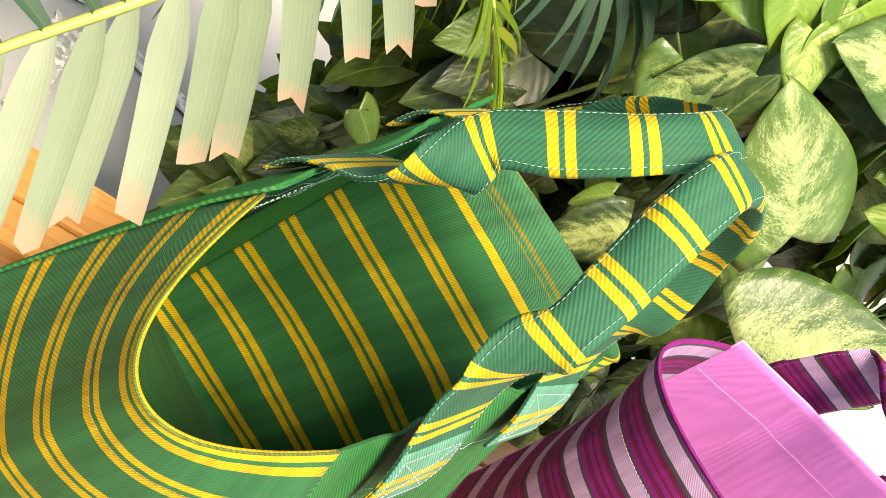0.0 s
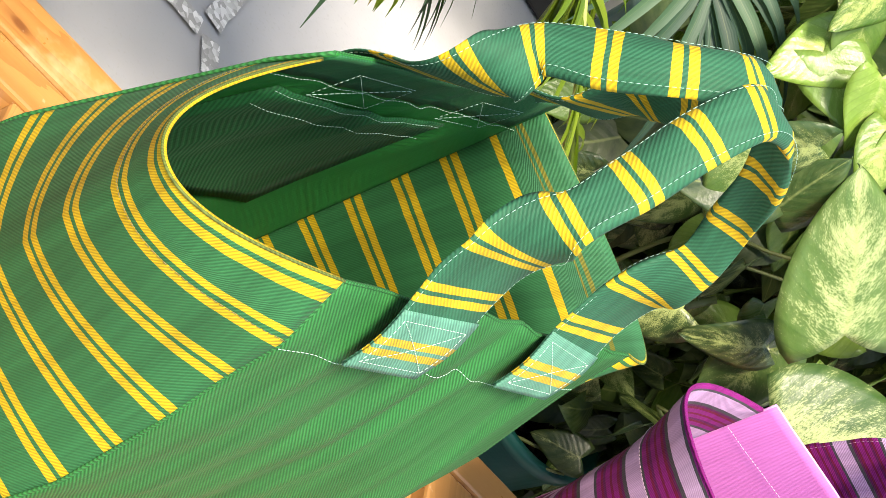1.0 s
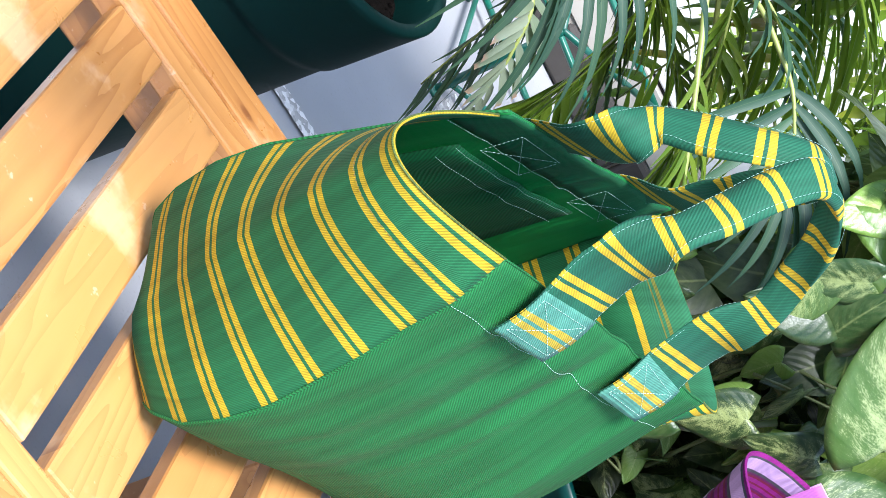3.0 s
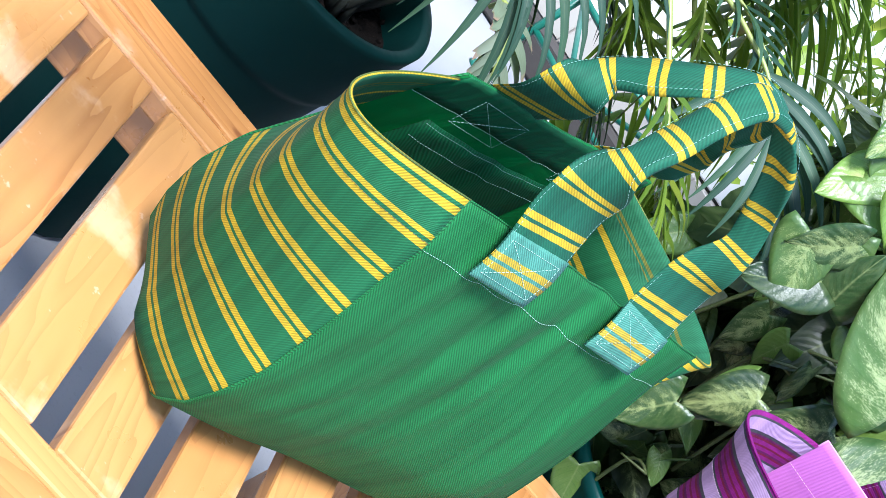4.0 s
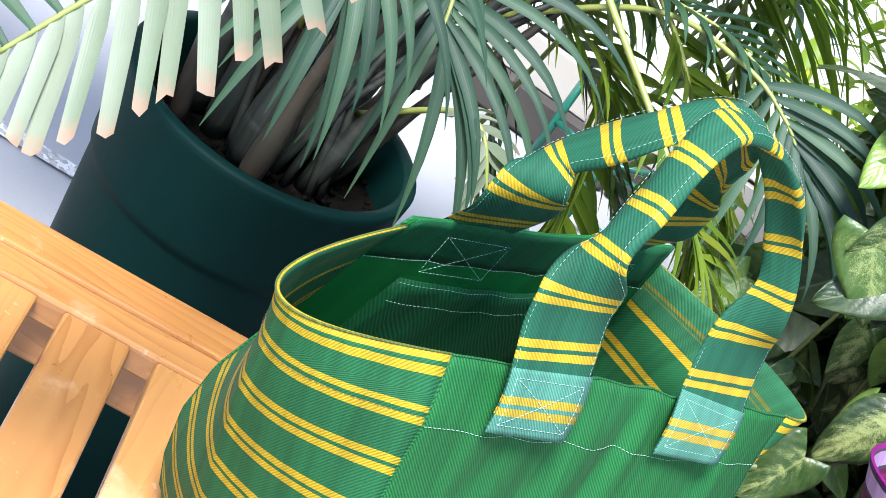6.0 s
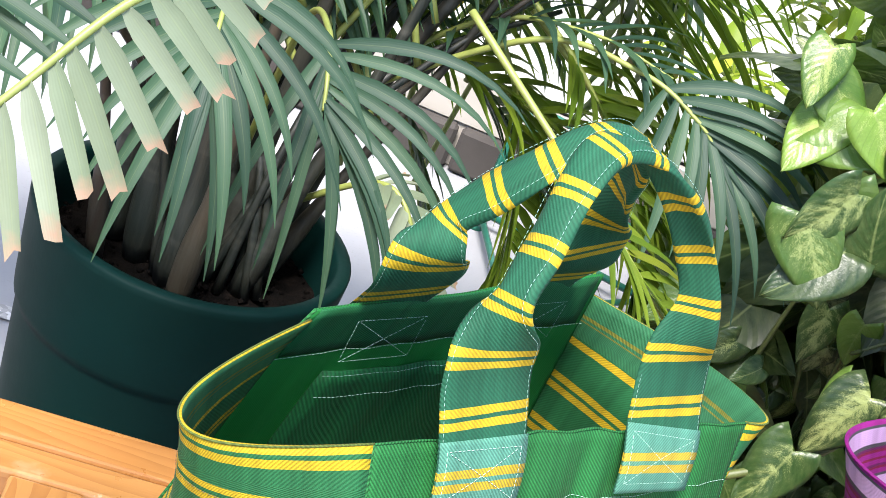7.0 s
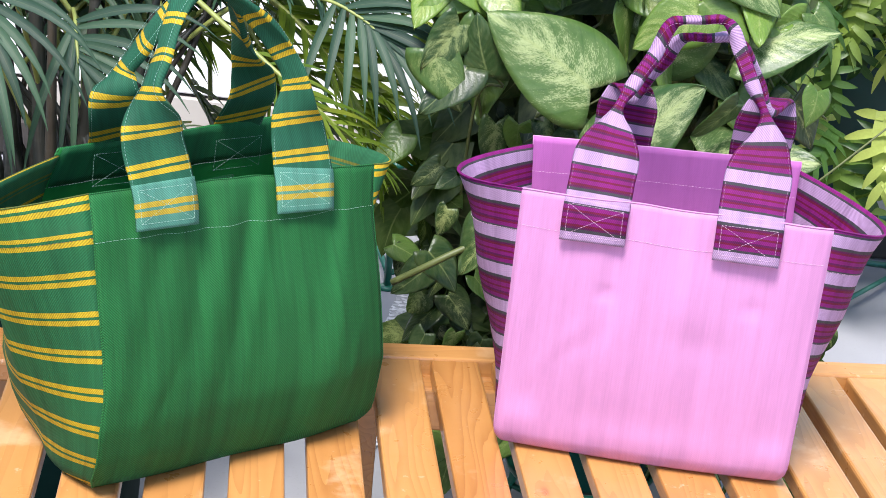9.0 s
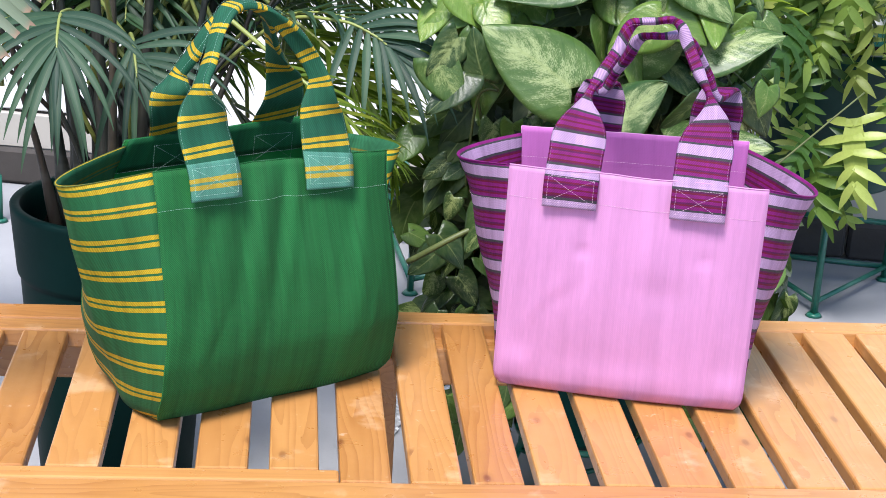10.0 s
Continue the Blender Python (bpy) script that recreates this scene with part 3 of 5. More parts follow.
def tote(name, m, spec, label):
    bag = empty(name, m, label, "tote bag", group="tote bags on the bench")
    H = spec["height"]
    NZ = 44
    hs = np.concatenate([np.linspace(0, 0.07, 8), np.linspace(0.1, 1, NZ - 8)])
    low, top = spec["low"], spec["top"]
    rs = np.random.RandomState(spec["seed"])
    ph = rs.uniform(0, 6.28, 8)

    def corner(key, h):
        if key in spec.get("bend", {}):
            tb = np.array(spec["bend"][key])
            return np.array([np.interp(h, tb[:, 0], tb[:, 1]), np.interp(h, tb[:, 0], tb[:, 2])])
        a, b = np.array(low[key]), np.array(top[key])
        return a + (b - a) * (h ** spec["fold"] if key[0] == "T" else h)

    def tuck(h):
        return spec['tuck'] * max(0.0, 1 - h / 0.07) ** 2

    def panel(front, nx=64):
        P = np.zeros((nx, len(hs), 3))
        UV = np.zeros((nx, len(hs), 2))
        ka, kb = ("FL", "FR") if front else ("BL", "BR")
        sg = -1 if front else 1
        for i, s in enumerate(np.linspace(0, 1, nx)):
            for j, h in enumerate(hs):
                a, b = corner(ka, h), corner(kb, h)
                xy = a + (b - a) * s
                bul = spec["belly"] * math.sin(math.pi * s) ** 0.8 * math.sin(math.pi * min(1, h * 0.9 + 0.08))
                e = math.sin(math.pi * s)
                pl = spec['ripple'] * e * (math.sin(9 * s + ph[0]) * math.sin(2.2 * h + ph[1]) + 0.8 * math.sin(23 * s + 3 * h + ph[2]) * h + 0.5 * math.sin(41 * s - 2 * h + ph[3]) * h * h) * (1 - 0.6 * max(0.0, (h - 0.72) / 0.28))
                for sc, wd, am in spec["folds"]:
                    pl += am * math.exp(-((s - sc + spec["drift"] * (1 - h)) / (wd * (1 + 1.2 * (1 - h)))) ** 2) * h ** 1.2 * (1 - 0.75 * max(0.0, (h - 0.72) / 0.28)) * (1 if front else -0.5)
                for sc, hc, ws, wh, am in spec.get("dimples", ()):
                    pl += am * math.exp(-((s - sc) / ws) ** 2 - ((h - hc) / wh) ** 2) * (1 if front else 0)
                for sc, hc, sl, wd, ln, am in spec.get("creases", ()):
                    a1, b1 = (s - sc) * math.cos(sl) + (h - hc) * math.sin(sl), -(s - sc) * math.sin(sl) + (h - hc) * math.cos(sl)
                    pl += am * math.exp(-(b1 / wd) ** 2 - (a1 / ln) ** 2) * (1 if front else 0)
                pl += spec.get("sag", 0.0) * math.exp(-((s - 0.42) / 0.10) ** 2) * h ** 2
                xy = xy + np.array([0, sg * (bul + pl)]) + np.array([tuck(h) * (1 - 2 * s), -sg * tuck(h)])
                zt = spec["rim"](s) + (0.0 if not front else 0.0007 * math.sin(17 * s + ph[4]))
                z = 0.004 + (zt - 0.004) * h - (0.004 * math.sin(math.pi * s) * (1 - h) * spec.get("lift", 0))
                P[i, j] = (xy[0], xy[1], z)
                UV[i, j] = (s * 0.35, zt - z)
        return P, UV

    def side(L, nx=41):
        P = np.zeros((nx, len(hs), 3))
        UV = np.zeros((nx, len(hs), 2))
        x = "L" if L else "R"
        for i, s in enumerate(np.linspace(0, 1, nx)):
            for j, h in enumerate(hs):
                F, T, B = corner("F" + x, h), corner("T" + x, h), corner("B" + x, h)
                rnd = spec["round"] + (1 - spec["round"]) * h ** 1.5
                xy = gusset_curve(F, T, B, s, rnd)
                wv = 0.0025 * math.sin(math.pi * s) * (math.sin(7 * s + 9 * h + ph[5]) + 0.6 * math.sin(15 * h + ph[6] + 4 * s))
                xy = xy + np.array([(-wv if L else wv) + (tuck(h) if L else -tuck(h)), tuck(h) * (1 - 2 * s)])
                zf, zb = spec["rim"](0 if L else 1), spec["rim_back"](0 if L else 1)
                zt = zf + (zb - zf) * s + spec["tip_z"][0 if L else 1] * math.sin(math.pi * s)
                z = 0.004 + (zt - 0.004) * h
                P[i, j] = (xy[0], xy[1], z)
                v = zt - z
                UV[i, j] = (s * 0.26, v + spec["hem_shift"] if v < spec["hem"] else v + spec["v0"])
        return P, UV

    mats = spec["mats"]
    PF, UF = panel(True)
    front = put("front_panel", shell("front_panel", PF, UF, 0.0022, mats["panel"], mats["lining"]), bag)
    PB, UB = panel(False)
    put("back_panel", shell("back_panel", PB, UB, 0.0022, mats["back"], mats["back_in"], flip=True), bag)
    PL, UL = side(True)
    put("side_panel", shell("side_panel", PL, UL, 0.0020, mats["side"], mats["side_in_left"], flip=True, hem=10, hem_mat=mats["hem"]), bag, "striped twill gusset")
    PR, UR = side(False)
    put("side_panel", shell("side_panel", PR, UR, 0.0020, mats["side"], mats["side_in"], hem=10, hem_mat=mats["hem"]), bag, "striped twill gusset")
    # base sheet
    ring = [PF[i, 0] for i in range(len(PF))] + [PR[i, 0] for i in range(1, len(PR))] + [PB[i, 0] for i in range(len(PB) - 2, -1, -1)] + [PL[i, 0] for i in range(len(PL) - 2, 0, -1)]
    ring = np.array(ring)
    n = len(ring)
    c = ring.mean(0)
    verts = [tuple(p) for p in ring] + [tuple(p * 0.0 + np.array([p[0], p[1], p[2] + 0.006])) for p in ring] + [tuple(c), (c[0], c[1], c[2] + 0.006)]
    faces = []
    for i in range(n):
        j = (i + 1) % n
        faces += [(j, i, 2 * n), (n + i, n + j, 2 * n + 1), (i, j, n + j, n + i)]
    put("base", mesh_from("base", verts, faces, [mats["panel"]], [(v[0], v[1]) for v in verts]), bag)
    # piped seams down the four corners
    for Pg, end in ((PF, 0), (PF, -1), (PB, 0), (PB, -1)):
        line = Pg[end][spec.get('pipe_from', 0):].copy()
        line[:, 1] += 0.001 if Pg is PF else -0.001
        v, f = tube(line, spec['pipe'], 6)
        put("seam_piping", mesh_from("seam_piping", v, f, [mats["panel"]], [(p[0], p[2]) for p in v]), bag)
    # hem threads
    off = np.array([0, -0.0006, 0])
    depth = spec["hem_line"]

    def hem_points(P, push, d):
        out = []
        for i in range(len(P)):
            zt = P[i, -1, 2]
            out.append([np.interp(zt - d, P[i, :, 2], P[i, :, c]) for c in range(3)])
        return np.array(out) + push

    stitch("stitching", hem_points(PF, off, depth), mats["thread"], bag)
    stitch("stitching", hem_points(PB, np.array([0, -0.0052, 0]), depth), mats["thread"], bag)
    stitch("stitching", hem_points(PL, np.array([-0.0007, 0, 0]), spec["side_hem"]), mats["thread_dark"], bag)
    stitch("stitching", hem_points(PR, np.array([0.0007, 0, 0]), spec["side_hem"]), mats["thread_dark"], bag)
    # rolled rim
    for Pg, mt in ((PF, mats["panel"]), (PB, mats["panel"]), (PL, mats["rim"]), (PR, mats["rim"])):
        v, f = tube(Pg[:, -1] + np.array([0, 0, -0.0004]), 0.0008, 6)
        put("rim_fold", mesh_from("rim_fold", v, f, [mt], [(p[0], p[1]) for p in v]), bag)
    return bag, PF, PB, PL, PR


def smooth(rows, sigma):
    """Gaussian smoothing along the rows, with both ends held."""
    r = int(3 * sigma)
    w = np.exp(-0.5 * (np.arange(-r, r + 1) / sigma) ** 2)
    w /= w.sum()
    pad = np.vstack([2 * rows[0] - rows[r:0:-1], rows, 2 * rows[-1] - rows[-2:-r - 2:-1]])
    return np.stack([np.convolve(pad[:, k], w, 'valid') for k in range(rows.shape[1])], 1)


def glide(keys, at):
    """Smooth curve through rows whose first column is the parameter."""
    k = np.asarray(keys, float)
    x, y = k[:, 0], k[:, 1:]
    m = np.zeros_like(y)
    d = np.diff(y, axis=0) / np.diff(x)[:, None]
    h = np.diff(x)[:, None]
    m[0], m[-1] = d[0], d[-1]
    m[1:-1] = (d[:-1] * h[1:] + d[1:] * h[:-1]) / (h[1:] + h[:-1])
    i = np.clip(np.searchsorted(x, at, 'right') - 1, 0, len(x) - 2)
    w = h[i]
    t = (np.asarray(at)[:, None] - x[i][:, None]) / w
    return (2 * t ** 3 - 3 * t ** 2 + 1) * y[i] + (t ** 3 - 2 * t ** 2 + t) * w * m[i] + (3 * t ** 2 - 2 * t ** 3) * y[i + 1] + (t ** 3 - t ** 2) * w * m[i + 1]


def strap(bag, keys, mat, tip_mat, thread_mat, period, mark=0.5075, tips=True, tip_len=0.048, sgn=-1, edge_mat=None, soft=1.5):
    """A handle along rows of stripe count, x, y, z, width and turn; sewn flat at its ends and folded double along the top."""
    n = 170
    count = np.linspace(keys[0][0], keys[-1][0], n)
    K = glide(keys, count)
    c, w, turn = smooth(K[:, :3], soft), K[:, 3], np.radians(smooth(K[:, 4:5], 2.0)[:, 0])
    full = max(w)
    th = 0.003 + 0.005 * np.clip((full - w) / (full * 0.5), 0, 1)
    ac = np.stack([np.cos(turn), -np.sin(turn), 0 * turn], 1)
    seg = np.linalg.norm(np.diff(c, axis=0), axis=1)
    s = np.concatenate([[0], np.cumsum(seg)])
    vs = (count + mark) * period
    tan = np.gradient(c, axis=0)
    tan /= np.linalg.norm(tan, axis=1, keepdims=True)
    ac = ac - tan * (ac * tan).sum(1, keepdims=True)
    ac /= np.linalg.norm(ac, axis=1, keepdims=True)
    nr = np.cross(tan, ac)
    drift = smooth(tan, 10.0)
    drift /= np.linalg.norm(drift, axis=1, keepdims=True)
    shear = np.clip((ac * drift).sum(1), -0.7, 0.7)
    m = 14
    verts, uvs, faces = [], [], []
    for i in range(n):
        fold = np.clip((full * 0.9 - w[i]) / (full * 0.4), 0, 1)
        for j in range(m):
            a = 2 * math.pi * j / m
            # flat lens section, with a ridge where the strap is folded
            x = math.copysign(abs(math.cos(a)) ** 0.55, math.cos(a)) * w[i] / 2
            y = math.copysign(abs(math.sin(a)) ** 0.75, math.sin(a)) * th[i] / 2
            y += fold * 0.0035 * (abs(x) / (w[i] / 2 + 1e-9)) ** 2 - 0.0012 * math.sin(3 * a + s[i] * 60) * fold
            verts.append(c[i] + ac[i] * x + nr[i] * y)
            uvs.append((x, vs[i] + x * shear[i]))
    for i in range(n - 1):
        for j in range(m):
            k = (j + 1) % m
            faces.append((i * m + j, i * m + k, (i + 1) * m + k, (i + 1) * m + j))
    faces += [tuple(range(m))[::-1], tuple((n - 1) * m + j for j in range(m))]
    handle = put("handle", mesh_from("handle", verts, faces, [mat], uvs), bag, "folded striped twill strap")
    # edge threads on both sides
    for sd in (-1, 1):
        for face in (-1, 1):
            line = c + ac * (sd * (w / 2 - 0.0028))[:, None] + nr * (face * (th / 2 * 0.72))[:, None]
            stitch("stitching", line, edge_mat or thread_mat, handle, 0.0026, 0.0012, 0.00020)
    # sewn ends with a crossed box
    if tips:
        for end in (0, 1):
            sel = s < tip_len if end == 0 else s > s[-1] - tip_len
            cc, aa, nn, ww, tt = c[sel], ac[sel], nr[sel], w[sel], th[sel]
            face = 1 if nn[len(cc) // 2][1] * sgn > 0 else -1
            gp = np.zeros((9, len(cc), 3))
            gu = np.zeros((9, len(cc), 2))
            for i, x in enumerate(np.linspace(-0.5, 0.5, 9)):
                gp[i] = cc + aa * (x * ww)[:, None] * 0.995 + nn * (face * (tt / 2 + 0.0004))[:, None]
                gu[i, :, 0] = x * 0.073
                gu[i, :, 1] = vs[sel] + x * ww * shear[sel]
            nrm = grid_normals(gp)
            flip = (nrm[4, len(cc) // 2] @ (nn[len(cc) // 2] * face)) < 0
            put("strap_end", shell("strap_end", gp, gu, 0.0012, tip_mat, flip=flip), handle, "sewn strap end with a crossed box of thread")
            lift = nn * (face * (tt / 2 + 0.0008))[:, None]
            e0, e1 = 2, len(cc) - 3
            def on(i, x):
                j = int(i)
                k = min(j + 1, len(cc) - 1)
                r = i - j
                return (cc[j] + aa[j] * x * ww[j] + lift[j]) * (1 - r) + (cc[k] + aa[k] * x * ww[k] + lift[k]) * r

            box = [(e0, -0.42), (e0, 0.42), (e1, 0.42), (e1, -0.42), (e0, -0.42)]
            for (i0, x0), (i1, x1) in list(zip(box, box[1:])) + [(box[0], box[2]), (box[1], box[3])]:
                stitch("stitching", [on(i0 + (i1 - i0) * r, x0 + (x1 - x0) * r) for r in np.linspace(0, 1, 14)], thread_mat, handle, 0.0026, 0.001, 0.00024)
    return handle


GB = pose(0.144, 0.100, Z, 0, 0, 35.0)
green_spec = dict(
    seed=3, ripple=0.0028, height=0.338, belly=0.007, round=0.35, sag=-0.004, lift=1.0, fold=1.0, tuck=0.006, drift=0.22, pipe=0.0013,
    folds=[(0.47, 0.030, 0.0065), (0.555, 0.022, -0.006), (0.60, 0.020, 0.006), (0.17, 0.03, 0.0045), (0.24, 0.02, -0.003), (0.92, 0.025, 0.005), (0.86, 0.02, -0.003), (0.40, 0.02, -0.004), (0.30, 0.025, 0.0035), (0.72, 0.03, 0.003)],
    dimples=[(0.78, 0.40, 0.20, 0.30, 0.016)],
    creases=[(0.2, 0.35, 1.2, 0.02, 0.2, -0.002), (0.72, 0.55, 1.35, 0.018, 0.25, -0.0022), (0.85, 0.3, 1.3, 0.02, 0.2, 0.002)],
    bend=dict(FL=[(0, 0.014, 0.006), (0.06, 0.008, -0.007), (0.15, 0.003, -0.026), (0.27, 0.000, -0.036), (0.39, 0.004, -0.037), (0.51, 0.005, -0.032), (0.63, 0.003, -0.028), (0.75, 0.003, -0.020), (0.88, 0.002, -0.015), (1, 0.006, 0.004)],
              FR=[(0, 0.362, -0.012), (0.08, 0.367, -0.022), (0.3, 0.366, -0.032), (0.6, 0.361, -0.022), (0.85, 0.360, -0.004), (1, 0.365, 0.005)],
              BL=[(0, 0.034, 0.172), (0.06, 0.022, 0.176), (0.15, 0.012, 0.180), (0.30, 0.000, 0.178), (0.45, 0.000, 0.173), (0.6, 0.014, 0.166), (0.9, 0.036, 0.150), (1, 0.046, 0.141)],
              TR=[(0, 0.356, 0.085), (0.5, 0.360, 0.070), (0.8, 0.370, 0.050), (1, 0.402, 0.036)]),
    low=dict(FL=(0.022, 0.004), FR=(0.362, -0.016), BL=(0.060, 0.200), BR=(0.345, 0.190), TL=(0.006, 0.085), TR=(0.368, 0.085)),
    top=dict(FL=(0.008, 0.006), FR=(0.344, -0.008), BL=(0.037, 0.133), BR=(0.381, 0.200), TL=(-0.097, 0.060), TR=(0.405, 0.034)),
    rim=lambda s: 0.341 - 0.022 * s, rim_back=lambda s: 0.333 - 0.034 * s, tip_z=(-0.013, 0.008),
    hem=0.0285, hem_shift=0.0140, v0=0.0243, hem_line=0.045, side_hem=0.040,
    mats=dict(panel=m_green, lining=m_green_shade, side=m_green_side, side_in=m_green_side, thread=m_thread, thread_dark=m_thread_dark, rim=m_rim_yellow, side_in_left=m_green_side, hem=m_green_hem, back=m_green_lit, back_in=m_green_lit))
green_bag, gPF, gPB, gPL, gPR = tote("tote_bag", GB, green_spec, "green twill tote bag with yellow-striped gussets and straps, standing open")
# rows of a handle: stripe count, x, y, z, width, turn of the strap about its length in degrees
front_keys = [
    (-0.52, 0.0805, -0.0225, 0.301, 0.073, 0), (0, 0.0815, -0.0180, 0.322, 0.073, 0), (1, 0.082, -0.001, 0.3585, 0.0735, 0), (1.6, 0.079, 0.007, 0.381, 0.070, 4),
    (2.1, 0.0785, 0.0095, 0.399, 0.065, 8), (2.6, 0.076, 0.011, 0.418, 0.045, 42), (3, 0.0757, 0.0125, 0.4327, 0.0335, 88), (4, 0.0956, 0.0248, 0.4658, 0.033, 100),
    (5, 0.1174, 0.0397, 0.4976, 0.0345, 100), (5.9, 0.141, 0.049, 0.523, 0.032, 82), (7.2, 0.190, 0.048, 0.5165, 0.030, 68), (8, 0.2215, 0.039, 0.493, 0.029, 56),
    (9, 0.250, 0.0323, 0.456, 0.029, 52), (10, 0.2625, 0.0185, 0.4205, 0.031, 54), (10.4, 0.2615, 0.0165, 0.406, 0.039, 42), (11, 0.2595, 0.0150, 0.3843, 0.056, 14),
    (11.5, 0.263, 0.012, 0.364, 0.069, 3), (12, 0.264, 0.006, 0.343, 0.0745, 0), (13, 0.258, -0.0125, 0.309, 0.0745, 0), (13.52, 0.256, -0.0178, 0.2875, 0.0745, 0)]
strap(green_bag, front_keys, m_green_strap, m_green_tip, m_thread, 0.0415, edge_mat=m_thread_edge)


def behind(x, z):
    """How far back the back panel's outside lies."""
    col = gPB[np.abs(gPB[:, -1, 0] - x).argmin()]
    return np.interp(z, col[:, 2], col[:, 1]) + 0.0035


back_keys = [
    (-1, 0.127, behind(0.127, 0.308), 0.308, 0.072, 0), (-0.5, 0.126, behind(0.126, 0.326), 0.327, 0.072, 0), (0, 0.122, 0.145, 0.3495, 0.071, 0), (0.6, 0.109, 0.124, 0.376, 0.070, 0), (1, 0.100, 0.115, 0.394, 0.062, 10),
    (1.5, 0.102, 0.116, 0.411, 0.043, 50), (2, 0.1112, 0.1225, 0.4243, 0.034, 96), (3, 0.1239, 0.1046, 0.4586, 0.036, 99), (4, 0.1403, 0.0872, 0.4922, 0.034, 98),
    (4.8, 0.162, 0.077, 0.515, 0.033, 100), (5.6, 0.190, 0.076, 0.519, 0.033, 97), (7, 0.229, 0.091, 0.490, 0.034, 108), (8, 0.253, 0.113, 0.455, 0.033, 104),
    (8.6, 0.266, 0.125, 0.432, 0.032, 75), (9, 0.2755, 0.1336, 0.4165, 0.034, 38), (9.5, 0.287, 0.143, 0.398, 0.047, 12), (10, 0.296, 0.150, 0.3795, 0.060, 0), (10.5, 0.300, 0.158, 0.358, 0.069, 0),
    (11, 0.3045, 0.180, 0.3335, 0.071, 0), (11.5, 0.3045, behind(0.3045, 0.311), 0.313, 0.071, 0), (12, 0.3045, behind(0.3045, 0.290), 0.290, 0.071, 0)]
hb = np.zeros((31, 6, 3))
hu = np.zeros((31, 6, 2))
for i, s in enumerate(np.linspace(0.01, 0.99, 31)):
    for j, d in enumerate(np.linspace(0.046, 0.0005, 6)):
        col = gPB[int(round(s * 63))]
        hb[i, j] = [np.interp(col[-1, 2] - d, col[:, 2], col[:, c]) for c in range(3)]
        hb[i, j, 1] -= 0.0030
        hu[i, j] = (s * 0.35, d)
# hem and pocket take the darkened cloth, as layers that hold back light
put("hem_band", shell("hem_band", hb, hu, 0.0014, m_green_shade), green_bag, "turned-in double hem along the back rim")
pk = np.zeros((13, 12, 3))
pu = np.zeros((13, 12, 2))
for i, s in enumerate(np.linspace(0.20, 0.80, 13)):
    for j, h in enumerate(np.linspace(0.30, 0.80, 12)):
        a = np.array([np.interp(h, np.linspace(0, 1, 8), [np.interp(q, gPB[0, :, 2] / gPB[0, -1, 2], gPB[int(s * 63), :, c]) for q in np.linspace(0, 1, 8)]) for c in range(3)])
        pk[i, j] = a + np.array([0, -0.0045 - 0.004 * math.sin(math.pi * (s - 0.2) / 0.6) * h, 0])
        pu[i, j] = (s * 0.3, h * 0.3)
put("inner_pocket", shell("inner_pocket", pk, pu, 0.0015, m_green_shade), green_bag, "flat slip pocket sewn inside")
stitch("stitching", pk[:, -1] + np.array([0, -0.001, -0.003]), m_thread_edge, green_bag)
stitch("stitching", pk[:, -1] + np.array([0, -0.001, -0.022]), m_thread_edge, green_bag)
for u0 in (0.091, 0.268):
    q = lambda u, z: np.array([u, np.interp(u, gPB[:, -1, 0], gPB[:, -1, 1]) - 0.0058 + (0.335 - z) * 0.12, z - 0.10 * (u - 0.046)])
    c4 = [q(u0, 0.293), q(u0 + 0.072, 0.293), q(u0 + 0.072, 0.331), q(u0, 0.331)]
    for a, b in ((0, 1), (1, 2), (2, 3), (3, 0), (0, 2), (1, 3)):
        stitch("stitching", np.linspace(c4[a], c4[b], 8), m_thread_edge, green_bag)
strap(green_bag, back_keys, m_green_strap, m_green_strap, m_thread, 0.0415, tips=False, sgn=1, edge_mat=m_thread_edge)

